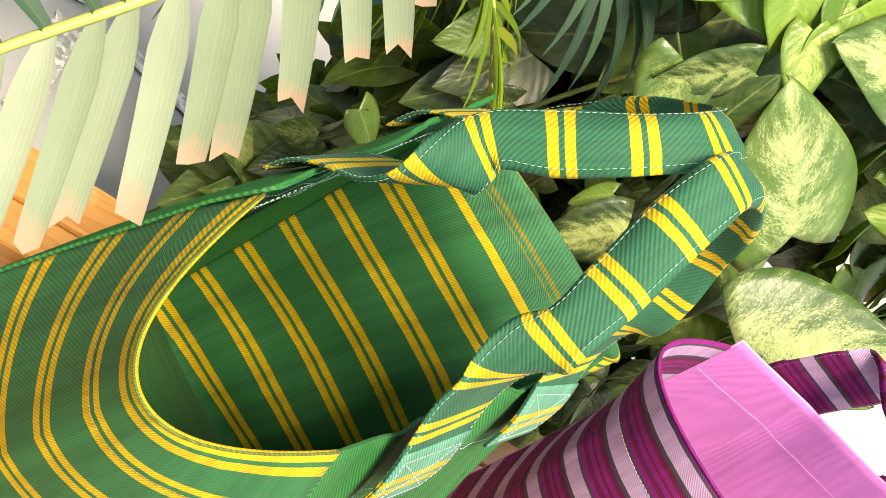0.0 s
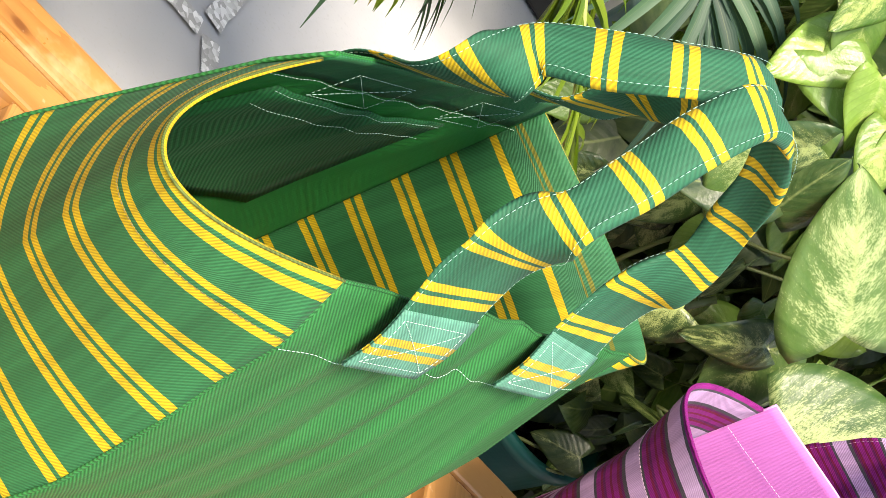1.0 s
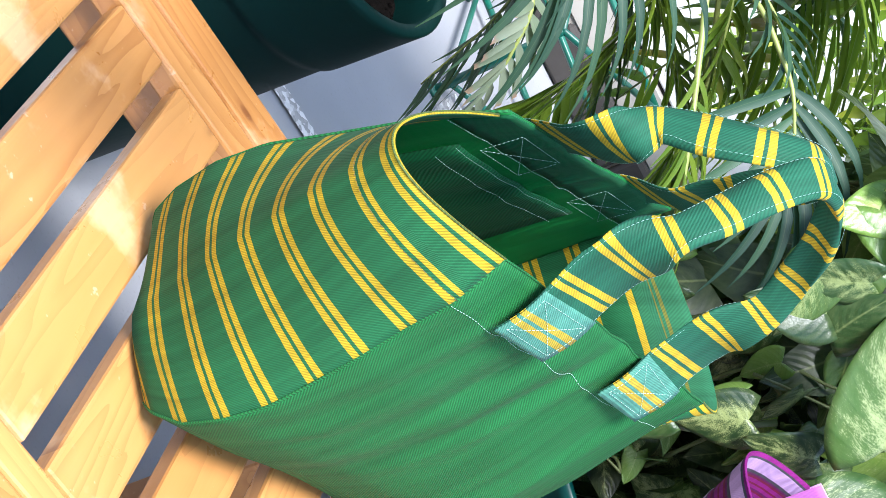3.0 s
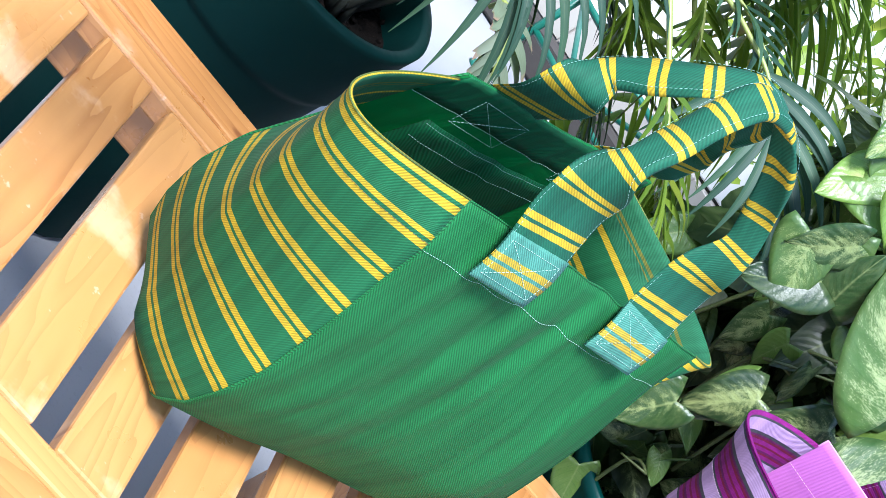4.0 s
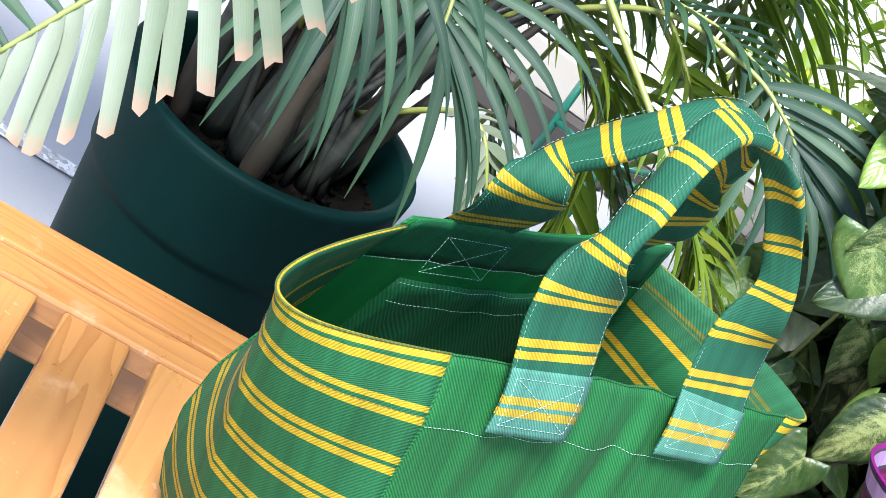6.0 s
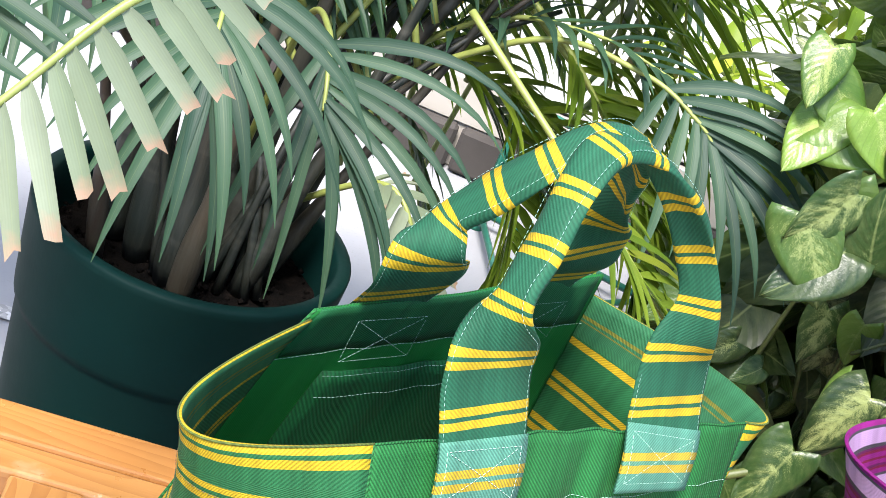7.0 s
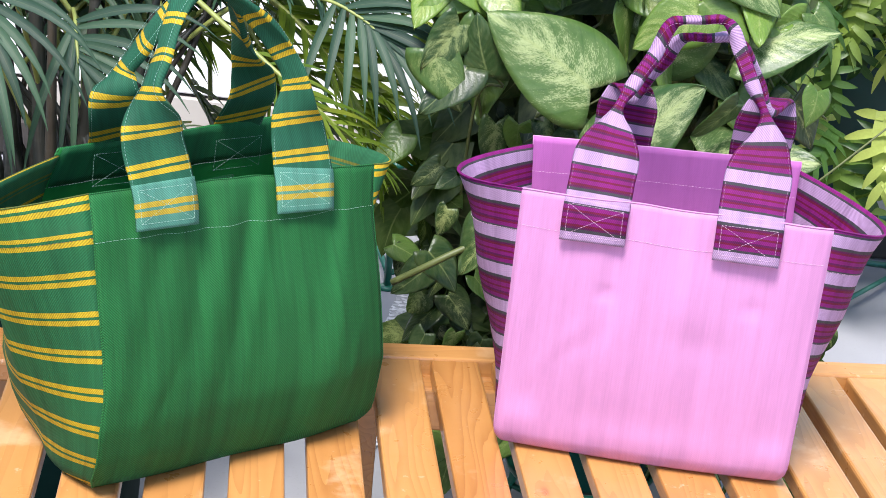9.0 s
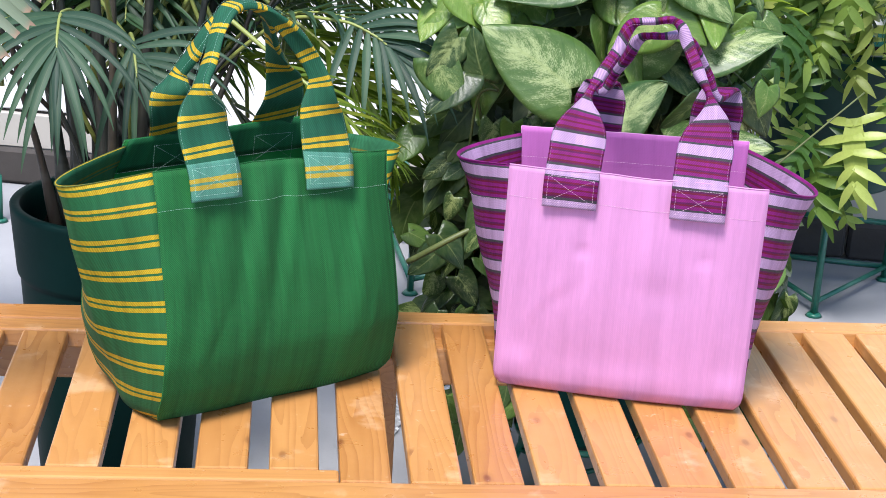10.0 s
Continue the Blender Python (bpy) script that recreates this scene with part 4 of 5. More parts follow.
PK = pose(0.594, 0.258, Z, 0, 0, -14.0)
pink_spec = dict(
    seed=8, ripple=0.0018, height=0.325, belly=0.012, round=0.3, sag=0.0, lift=0.5, fold=1.3, tuck=0.010, drift=0.0, pipe=0.0010, pipe_from=7,
    folds=[(0.33, 0.035, -0.004), (0.80, 0.04, -0.0035), (0.55, 0.10, 0.004), (0.08, 0.05, 0.003)],
    dimples=[(0.31, 0.665, 0.025, 0.018, -0.0045), (0.31, 0.72, 0.012, 0.05, -0.0015), (0.79, 0.675, 0.03, 0.016, -0.004), (0.62, 0.52, 0.09, 0.07, -0.003), (0.93, 0.10, 0.06, 0.06, 0.005), (0.07, 0.12, 0.06, 0.07, 0.005), (0.5, 0.10, 0.25, 0.06, 0.003)],
    creases=[(0.15, 0.40, 1.0, 0.03, 0.16, 0.0012), (0.24, 0.45, 0.7, 0.02, 0.10, -0.0012), (0.33, 0.42, 1.3, 0.03, 0.2, 0.0014), (0.66, 0.40, 1.4, 0.03, 0.2, -0.0016), (0.86, 0.42, 1.65, 0.03, 0.2, 0.0018)],
    low=dict(FL=(0.004, 0.0), FR=(0.342, 0.0), BL=(0.02, 0.175), BR=(0.322, 0.18), TL=(0.002, 0.085), TR=(0.340, 0.085)),
    top=dict(FL=(0.010, -0.032), FR=(0.343, -0.030), BL=(0.001, 0.168), BR=(0.318, 0.200), TL=(-0.075, 0.080), TR=(0.409, 0.062)),
    rim=lambda s: 0.330, rim_back=lambda s: 0.319 - 0.004 * math.sin(3.14 * s), tip_z=(-0.0195, -0.018),
    hem=0.0, hem_shift=0.0, v0=0.0385, hem_line=0.043, side_hem=0.05,
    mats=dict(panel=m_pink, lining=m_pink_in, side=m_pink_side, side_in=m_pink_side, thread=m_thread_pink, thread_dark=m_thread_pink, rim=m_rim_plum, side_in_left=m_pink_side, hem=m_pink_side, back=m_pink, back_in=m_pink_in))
pink_bag, pPF, pPB, pPL, pPR = tote("tote_bag", PK, pink_spec, "pink twill tote bag with plum and lilac striped gussets and straps")
pk_front = [
    (-0.62, 0.091, -0.0385, 0.281, 0.071, 0), (0, 0.091, -0.0375, 0.310, 0.071, 0), (0.9, 0.093, -0.022, 0.345, 0.071, 0), (1.75, 0.095, -0.002, 0.378, 0.067, 0),
    (2.25, 0.0965, 0.010, 0.398, 0.043, 0), (2.6, 0.098, 0.018, 0.413, 0.0165, 0), (3.4, 0.112, 0.034, 0.443, 0.0165, 0), (4.4, 0.132, 0.055, 0.476, 0.0165, -8),
    (5.05, 0.148, 0.067, 0.506, 0.0165, -40), (5.6, 0.176, 0.074, 0.511, 0.0165, -80), (6.1, 0.203, 0.072, 0.514, 0.0170, -120), (6.5, 0.218, 0.062, 0.492, 0.0165, -165),
    (7.3, 0.238, 0.045, 0.458, 0.0165, -180), (8.2, 0.259, 0.026, 0.422, 0.0165, -180), (8.55, 0.262, 0.016, 0.404, 0.043, -180), (9.1, 0.259, 0.000, 0.380, 0.067, -180),
    (10.0, 0.256, -0.022, 0.345, 0.071, -180), (10.9, 0.256, -0.037, 0.310, 0.071, -180), (11.53, 0.256, -0.0385, 0.281, 0.071, -180)]
strap(pink_bag, pk_front, m_pink_strap, m_pink_strap, m_thread_pink, 0.0445, 0.72, tip_len=0.046, soft=0.9, edge_mat=m_thread_plum)
pk_back = [(q, x + 0.012, 0.205 - 0.42 * (y + 0.038) if q < 2.5 or q > 8.4 else 0.185 - 1.0 * (y + 0.02), z + (0.002 if q < 2.5 or q > 8.4 else -0.022), w, turn)
           for q, x, y, z, w, turn in pk_front]
strap(pink_bag, pk_back, m_pink_strap, m_pink_strap, m_thread_pink, 0.0445, 0.3, tip_len=0.046, sgn=1, edge_mat=m_thread_plum)


# ---- planters ----
def lathe(name, prof, mat, parent, label="", n=64):
    verts, faces = [], []
    for r, z in prof:
        for i in range(n):
            a = 2 * math.pi * i / n
            verts.append((r * math.cos(a), r * math.sin(a), z))
    for k in range(len(prof) - 1):
        for i in range(n):
            j = (i + 1) % n
            faces.append((k * n + i, k * n + j, (k + 1) * n + j, (k + 1) * n + i))
    faces.append(tuple(range(n))[::-1])
    return put(name, mesh_from(name, verts, faces, [mat]), parent, label)


def soil_sheet(parent, r, z, seed):
    rs = np.random.RandomState(seed)
    n, rings = 48, 14
    verts, faces = [(0, 0, z + 0.01)], []
    for k in range(1, rings + 1):
        for i in range(n):
            a = 2 * math.pi * i / n
            q = r * k / rings
            verts.append((q * math.cos(a), q * math.sin(a), z + 0.012 * noise.noise((q * 30 * math.cos(a), q * 30 * math.sin(a), seed)) + rs.uniform(-0.003, 0.003)))
    for i in range(n):
        faces.append((0, 1 + i, 1 + (i + 1) % n))
    for k in range(rings - 1):
        for i in range(n):
            j = (i + 1) % n
            faces.append((1 + k * n + i, 1 + (k + 1) * n + i, 1 + (k + 1) * n + j, 1 + k * n + j))
    crumbs, cf = [], []
    for i in range(420):
        a, q, e = rs.uniform(0, 6.28), r * math.sqrt(rs.uniform(0, 1)) * 0.97, rs.uniform(0.0015, 0.005)
        c = np.array([q * math.cos(a), q * math.sin(a), z + 0.004 + rs.uniform(-0.002, 0.004)])
        b = len(verts) + len(crumbs)
        for dx, dy, dz in ((1, 0, 0), (-1, 0, 0), (0, 1, 0), (0, -1, 0), (0, 0, 1), (0, 0, -1)):
            crumbs.append(tuple(c + np.array([dx, dy, dz]) * e * rs.uniform(0.6, 1.3)))
        cf += [tuple(b + k for k in t) for t in ((0, 2, 4), (2, 1, 4), (1, 3, 4), (3, 0, 4), (2, 0, 5), (1, 2, 5), (3, 1, 5), (0, 3, 5))]
    verts, faces = verts + crumbs, faces + cf
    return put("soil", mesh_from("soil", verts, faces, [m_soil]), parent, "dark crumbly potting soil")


POT = (0.027, 0.832)
RIM = 0.52
palm_pot = empty("planter_pot", pose(POT[0], POT[1], 0), "large dark green plastic planter on the floor", "planter")
lathe("body", [(0.122, 0.0), (0.128, 0.01), (0.155, RIM - 0.128), (0.156, RIM - 0.121), (0.160, RIM - 0.117), (0.161, RIM - 0.110), (0.1695, RIM - 0.010), (0.1700, RIM - 0.003), (0.1675, RIM), (0.156, RIM), (0.153, RIM - 0.004), (0.150, RIM - 0.04), (0.145, RIM - 0.10)], m_pot, palm_pot)
soil_sheet(palm_pot, 0.150, RIM - 0.062, 4)


def leaflet(p, d, up, length, width, droop, rs, tip=0.0, nseg=7):
    """A strap-shaped leaflet from p along d, with a keel; it bends towards the ground. Verts, faces, uvs."""
    d = np.asarray(d, float) / np.linalg.norm(d)
    side = np.cross(d, up)
    side /= np.linalg.norm(side) + 1e-9
    v, uv, f = [], [], []
    pos = np.array(p, float)
    dirv = d.copy()
    step = length / (nseg - 1)
    for i in range(nseg):
        t = i / (nseg - 1)
        w = width * (0.35 + 0.65 * min(1, t * 5)) * ((1 - t ** 2.2) * (1 - tip) + tip * (1 - 0.25 * t)) + 0.0006
        nn = np.cross(side, dirv)
        nn /= np.linalg.norm(nn) + 1e-9
        keel = 0.22 * w
        v += [pos - side * w / 2 + nn * keel * 0.6, pos - nn * keel * 0.4, pos + side * w / 2 + nn * keel * 0.6]
        uv += [(-1, t), (0, t), (1, t)]
        pos = pos + dirv * step
        dirv = dirv + np.array([0, 0, -1.0]) * droop * step / length * (0.4 + 1.6 * t)
        dirv /= np.linalg.norm(dirv)
    if tip > 0:
        # torn blunt end
        for q in (-3, -2, -1):
            v[q] = v[q] - dirv * width * rs.uniform(0.0, 0.55)
    for i in range(nseg - 1):
        a = i * 3
        f += [(a, a + 1, a + 4, a + 3), (a + 1, a + 2, a + 5, a + 4)]
    return v, f, uv


def frond(parent, keys, pairs, length, width, mat, seed, droop=0.9, split=False, stem_r=0.004, start=0.25, tip=0.0, spread=62, sides=(-1, 1), mat_far=None, lift=(0.05, 0.35)):
    """A feather leaf: a rachis through keys, with leaflets on both sides; split: each leaflet is an object of its own."""
    rs = np.random.RandomState(seed)
    L = spline(keys, 40)
    n = len(L)
    fr = tube_part("frond", L, np.linspace(stem_r, stem_r * 0.3, n), m_rachis, parent, "arching palm frond")
    verts, faces, uvs = [], [], []
    tan = np.gradient(L, axis=0)
    tan /= np.linalg.norm(tan, axis=1, keepdims=True)
    for k in range(pairs):
        t = start + (1 - start) * (k + 0.5) / pairs
        i = min(n - 1, int(t * (n - 1)))
        tg = tan[i]
        up = np.array([0, 0, 1.0]) - tg * tg[2]
        up /= np.linalg.norm(up) + 1e-9
        lat = np.cross(tg, up)
        env = math.sin(math.pi * (0.18 + 0.74 * (t - start) / (1 - start))) ** 0.7
        for s in sides:
            a = radians(spread * (1 - 0.45 * (t - start)) + rs.uniform(-9, 9))
            d = tg * math.cos(a) + lat * s * math.sin(a) + up * rs.uniform(*lift)
            v, f, uv = leaflet(L[i], d, up, length * env * rs.uniform(0.88, 1.1), width * rs.uniform(0.8, 1.15), droop * rs.uniform(0.7, 1.3), rs, tip)
            if split:
                put("leaflet", mesh_from("leaflet", v, f, [mat], uv), fr)
            else:
                faces += [tuple(q + len(verts) for q in fc) for fc in f]
                verts += v
                uvs += uv
    if verts:
        put("leaflet_mass", mesh_from("leaflet_mass", verts, faces, [mat_far or mat], uvs), fr, kind="stuff")
    return fr


palm = empty("areca_palm", pose(0, 0, 0), "clump of areca palm growing in the green planter", "palm")
rs = np.random.RandomState(11)
stems = [(0.02, 0.80, 0.0, 0.78, 0.022), (-0.02, 0.83, -0.06, 0.80, 0.018), (0.05, 0.92, 0.10, 0.98, 0.022), (0.08, 0.95, 0.22, 1.02, 0.018), (0.0, 0.88, -0.02, 0.92, 0.020),
         (0.06, 0.85, 0.09, 0.83, 0.018), (0.10, 0.90, 0.25, 0.93, 0.017), (-0.05, 0.86, -0.12, 0.88, 0.016), (0.03, 0.76, 0.04, 0.70, 0.014), (0.09, 0.82, 0.20, 0.83, 0.013),
         (-0.03, 0.90, -0.10, 1.0, 0.018), (0.02, 0.94, 0.05, 1.05, 0.018), (-0.06, 0.80, -0.16, 0.74, 0.010), (0.11, 0.86, 0.30, 0.90, 0.010)]
for (bx, by, tx, ty, r) in stems:
    h = rs.uniform(0.38, 0.55)
    keys = [(bx, by, RIM - 0.06), (bx + (tx - bx) * 0.25, by + (ty - by) * 0.25, RIM + 0.08), (bx + (tx - bx) * 0.6, by + (ty - by) * 0.6, RIM + 0.25), (tx, ty, RIM + h)]
    L = spline(keys, 18)
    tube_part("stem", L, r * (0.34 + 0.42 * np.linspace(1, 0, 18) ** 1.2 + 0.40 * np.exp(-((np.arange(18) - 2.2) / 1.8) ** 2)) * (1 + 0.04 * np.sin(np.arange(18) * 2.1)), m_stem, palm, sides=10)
# near fronds: rachis points, number of leaflet pairs, leaflet length and width
near = [
    ([(0.04, 0.80, 0.72), (0.03, 0.55, 0.98), (0.0, 0.30, 1.05), (-0.025, 0.20, 1.02), (-0.07, 0.155, 0.985), (-0.107, 0.12, 0.938), (-0.143, 0.095, 0.888), (-0.175, 0.07, 0.835)], 21, 0.085, 0.0105, m_palm_pale, 0.7, 0.85),
    ([(0.12, 0.95, 0.66), (0.24, 0.91, 0.80), (0.34, 0.86, 0.84), (0.42, 0.81, 0.84)], 12, 0.14, 0.012, m_palm, 0.9, 0.0),
    ([(0.10, 0.86, 0.55), (0.19, 0.80, 0.64), (0.24, 0.76, 0.60), (0.275, 0.74, 0.52)], 11, 0.075, 0.016, m_palm_pale, 0.8, 0.7),
    ([(0.0, 0.82, 0.62), (-0.08, 0.74, 0.82), (-0.13, 0.62, 0.85), (-0.19, 0.52, 0.80)], 16, 0.17, 0.012, m_palm, 1.5, 0.0),
]
# the pale frond that hangs in front: blunt leaflets on one side, long dark ones on the other
rf = np.random.RandomState(17)
L = spline(near[0][0], 80)
pale = tube_part("frond", L, np.linspace(0.0042, 0.0016, 80), m_rachis, palm, "arching palm frond with pale torn leaflets")
for k in range(17):
    t = 0.44 + 0.55 * k / 16
    p = L[int(t * 79)]
    d = np.array([np.interp(t, [0.44, 0.57, 0.64, 0.714, 0.85, 1.0], c) for c in ([0.85, 0.78, 0.64, 0.44, 0.28, 0.05], [0.10, -0.10, -0.3, -0.52, -0.62, -0.60], [-0.50, -0.64, -0.72, -0.77, -0.78, -0.78])])
    v, f, uv = leaflet(p, d + rf.uniform(-0.05, 0.05, 3), np.array([-0.35, -0.60, 0.45]), rf.uniform(0.080, 0.096) * (0.55 + 0.45 * min(1.0, k / 5)), rf.uniform(0.0125, 0.0150), 0.10, rf, 0.9, 9)
    put("leaflet", mesh_from("leaflet", v, f, [m_palm_pale], uv), pale)
    v, f, uv = leaflet(p, np.array([-0.85, 0.25, 0.20]) + rf.uniform(-0.08, 0.08, 3), np.array([-0.2, -0.5, 0.8]), rf.uniform(0.13, 0.17), 0.0105, 0.6, rf, 0.0, 8)
    put("leaflet", mesh_from("leaflet", v, f, [m_palm], uv), pale)
for i, (keys, pairs, ln, wd, mt, dr, tp) in enumerate(near):
    if i == 0:
        continue
    frond(palm, keys, pairs, ln, wd, mt, 100 + i, dr, split=True, tip=tp, start=0.25, lift=(0.0, 0.25))


def fan(parent, keys, count, a0, a1, length, width, seed):
    """A drooping frond end: leaflets spread from a0 to a1 degrees off the plumb line as the rachis bends over."""
    rf = np.random.RandomState(seed)
    L = spline(keys, 40)
    fr = tube_part("frond", L, np.linspace(0.004, 0.0015, 40), m_rachis, parent, "drooping palm frond end")
    for k in range(count):
        t = (k + 0.5) / count
        a = radians(a0 + (a1 - a0) * t + rf.uniform(-4, 4))
        p = L[int(39 - 17 * abs(2 * t - 1))]
        d = np.array([math.sin(a), -0.30 - 0.25 * math.cos(a) + rf.uniform(-0.1, 0.1), -math.cos(a) + 0.42])
        v, f, uv = leaflet(p, d, np.array([-0.3 * math.sin(a), -0.8, 0.6]), length * rf.uniform(0.82, 1.1), width * rf.uniform(0.85, 1.15), 1.25, rf, 0.0, 9)
        put("leaflet", mesh_from("leaflet", v, f, [m_palm], uv), fr)


fan(palm, [(0.02, 0.84, 0.62), (-0.005, 0.68, 0.84), (-0.015, 0.55, 0.890), (-0.015, 0.485, 0.872), (-0.013, 0.462, 0.848)], 18, -72, 74, 0.175, 0.0140, 61)
fan(palm, [(0.05, 0.86, 0.60), (0.06, 0.74, 0.80), (0.075, 0.63, 0.838), (0.083, 0.58, 0.818), (0.088, 0.56, 0.795)], 14, -15, 92, 0.20, 0.0125, 62)
fan(palm, [(-0.02, 0.88, 0.62), (-0.10, 0.80, 0.84), (-0.16, 0.74, 0.90), (-0.20, 0.70, 0.88), (-0.22, 0.69, 0.85)], 13, -75, 60, 0.20, 0.0130, 63)
fan(palm, [(0.12, 0.92, 0.66), (0.28, 0.84, 0.82), (0.38, 0.78, 0.845), (0.44, 0.745, 0.83), (0.475, 0.725, 0.805)], 17, -20, 100, 0.165, 0.0140, 64)
far = []
for i in range(34):
    a = rs.uniform(-0.35, math.pi + 0.35)
    reach = rs.uniform(0.30, 0.62)
    bx, by = POT[0] + rs.uniform(-0.05, 0.18), POT[1] + rs.uniform(0.0, 0.2)
    z0 = rs.uniform(0.62, 0.9)
    dx, dy = math.cos(a) * reach, math.sin(a) * reach * 0.8 + 0.05
    far.append(([(bx, by, z0), (bx + dx * 0.35, by + dy * 0.35, z0 + rs.uniform(0.14, 0.3)), (bx + dx * 0.75, by + dy * 0.75, z0 + rs.uniform(0.05, 0.25)), (bx + dx, by + dy, z0 + rs.uniform(-0.2, 0.08))], i))
for keys, i in far:
    if keys[-1][0] > 0.55 or keys[-1][0] > 0.40 and i % 2:
        continue
    mt = m_palm_bright if i % 3 == 1 or keys[-1][0] > 0.38 else m_palm_mass
    frond(palm, keys, 26, rs.uniform(0.17, 0.26), rs.uniform(0.010, 0.016), mt, 300 + i, rs.uniform(0.5, 1.3))
rb = np.random.RandomState(77)
for i in range(34):
    x, y, z = rb.uniform(-0.60, 0.30), rb.uniform(0.98, 1.40), rb.uniform(0.62, 1.02)
    sw = rb.uniform(-0.25, 0.25)
    keys = [(x, y, z - 0.2), (x + sw * 0.2, y - 0.02, z + 0.08), (x + sw * 0.6, y - 0.06, z + 0.20), (x + sw, y - 0.14, z + rb.uniform(0.05, 0.2))]
    frond(palm, keys, 22, rb.uniform(0.18, 0.24), rb.uniform(0.011, 0.016), m_palm_mass, 700 + i, rb.uniform(0.8, 1.5))
# yellow-green fronds that hang behind the green bag
for i, keys in enumerate([[(0.30, 1.0, 0.80), (0.42, 0.97, 0.72), (0.52, 0.95, 0.62), (0.58, 0.93, 0.50)], [(0.25, 1.0, 0.80), (0.32, 0.97, 0.70), (0.36, 0.95, 0.58), (0.38, 0.93, 0.47)],
                          [(0.12, 1.0, 0.80), (0.20, 1.0, 0.74), (0.33, 0.98, 0.70), (0.48, 0.96, 0.66)],
                          [(0.25, 0.95, 0.85), (0.36, 0.90, 0.78), (0.45, 0.86, 0.68), (0.50, 0.83, 0.56)], [(0.20, 1.05, 0.75), (0.28, 1.06, 0.68), (0.40, 1.06, 0.58), (0.50, 1.05, 0.44)],
                          [(0.16, 1.02, 0.72), (0.22, 1.03, 0.62), (0.28, 1.03, 0.50), (0.32, 1.03, 0.36)]]):
    frond(palm, keys, 24, 0.16, 0.014, m_palm_mass if i > 3 else m_palm_bright, 500 + i, 0.7)
frond(palm, [(0.20, 0.74, 0.86), (0.30, 0.65, 0.80), (0.37, 0.60, 0.755), (0.42, 0.59, 0.715), (0.47, 0.59, 0.67)], 17, 0.12, 0.011, m_palm_bright, 520, 0.9, spread=50)
# thin leaf stalks that fan out of the clump
for i in range(22):
    a = rs.uniform(0.4, 1.15) * math.pi if i % 3 else rs.uniform(0.0, 0.4) * math.pi
    bx, by, q = POT[0] + rs.uniform(-0.07, 0.09), POT[1] + rs.uniform(-0.03, 0.09), rs.uniform(0.12, 0.34)
    keys = [(bx, by, RIM - 0.06), (bx + 0.15 * q * math.cos(a), by + 0.1 * q * math.sin(a), RIM + 0.08), (bx + 0.5 * q * math.cos(a), by + 0.5 * q * math.sin(a), RIM + 0.22), (bx + q * math.cos(a), by + q * math.sin(a), RIM + rs.uniform(0.28, 0.42))]
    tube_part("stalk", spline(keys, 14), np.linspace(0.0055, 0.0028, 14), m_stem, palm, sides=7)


# ---- pothos ----
def heart(name, mat, seed, width=0.74, fold=0.25, curl=0.35, notch=0.16, wavy=0.03, nl=15, nw=11):
    """A heart-shaped leaf of length 1 along +y, face up; the stalk joins at the origin."""
    rs = np.random.RandomState(seed)
    ph = rs.uniform(0, 6.28, 4)
    asym = rs.uniform(-0.12, 0.12)
    P = np.zeros((nw, nl, 3))
    UV = np.zeros((nw, nl, 2))
    for i, s in enumerate(np.linspace(-1, 1, nw)):
        for j, t in enumerate(np.linspace(0, 1, nl)):
            hw = width * 0.5 * (math.sin(math.pi * min(1, (t * 0.93 + 0.07)) ** 0.62) ** 0.75) * (1 - 0.25 * t) * 1.12
            hw *= 1 + asym * (1 if s > 0 else -1)
            x = s * hw
            y = t - notch * abs(s) ** 0.8 * (1 - t) ** 2.2
            z = fold * math.sqrt(x * x + 0.003) * (1 - 0.5 * t) - curl * t * t * 0.6 + wavy * math.sin(7 * t + ph[0] + 2 * s) * abs(s) - 0.25 * x * x * 2
            P[i, j] = (x + 0.04 * math.sin(3 * t + ph[1]), y, z)
            UV[i, j] = (s, t)
    return shell(name, P, UV, 0.008, mat)


big_kinds = [heart("leaf", m_pothos_big, 60 + i, rs.uniform(0.66, 0.80), rs.uniform(0.06, 0.18), rs.uniform(0.02, 0.15), rs.uniform(0.14, 0.2), rs.uniform(0.008, 0.03), 19, 13) for i in range(5)]
sunlit_kinds = [heart("leaf", m_pothos_sunlit, 40 + i, 0.70 + 0.05 * i, 0.08 + 0.05 * i, 0.15 + 0.08 * i, 0.18, 0.03) for i in range(4)]
leaf_kinds = [heart("leaf", m_pothos, 20 + i, rs.uniform(0.70, 0.90), rs.uniform(0.04, 0.26), rs.uniform(0.08, 0.5), rs.uniform(0.14, 0.22), rs.uniform(0.01, 0.05)) for i in range(9)]


def place_leaf(me, base, tipdir, face, size, parent, roll=0.0):
    """Stalk at base, tip towards tipdir, upper side towards face."""
    y = Vector(tipdir).normalized()
    z = Vector(face) - y * Vector(face).dot(y)
    z.normalize()
    x = y.cross(z)
    m = Matrix((x, y, z)).transposed().to_4x4()
    ob = put("leaf", me, parent)
    ob.matrix_basis = Matrix.Translation(base) @ m @ pose(0, 0, 0, 0, roll, 0) @ Matrix.Diagonal((size, size, size, 1))
    return ob


pothos = empty("pothos_plant", pose(0, 0, 0), "dense climbing pothos with cream-flecked heart-shaped leaves", "plant")
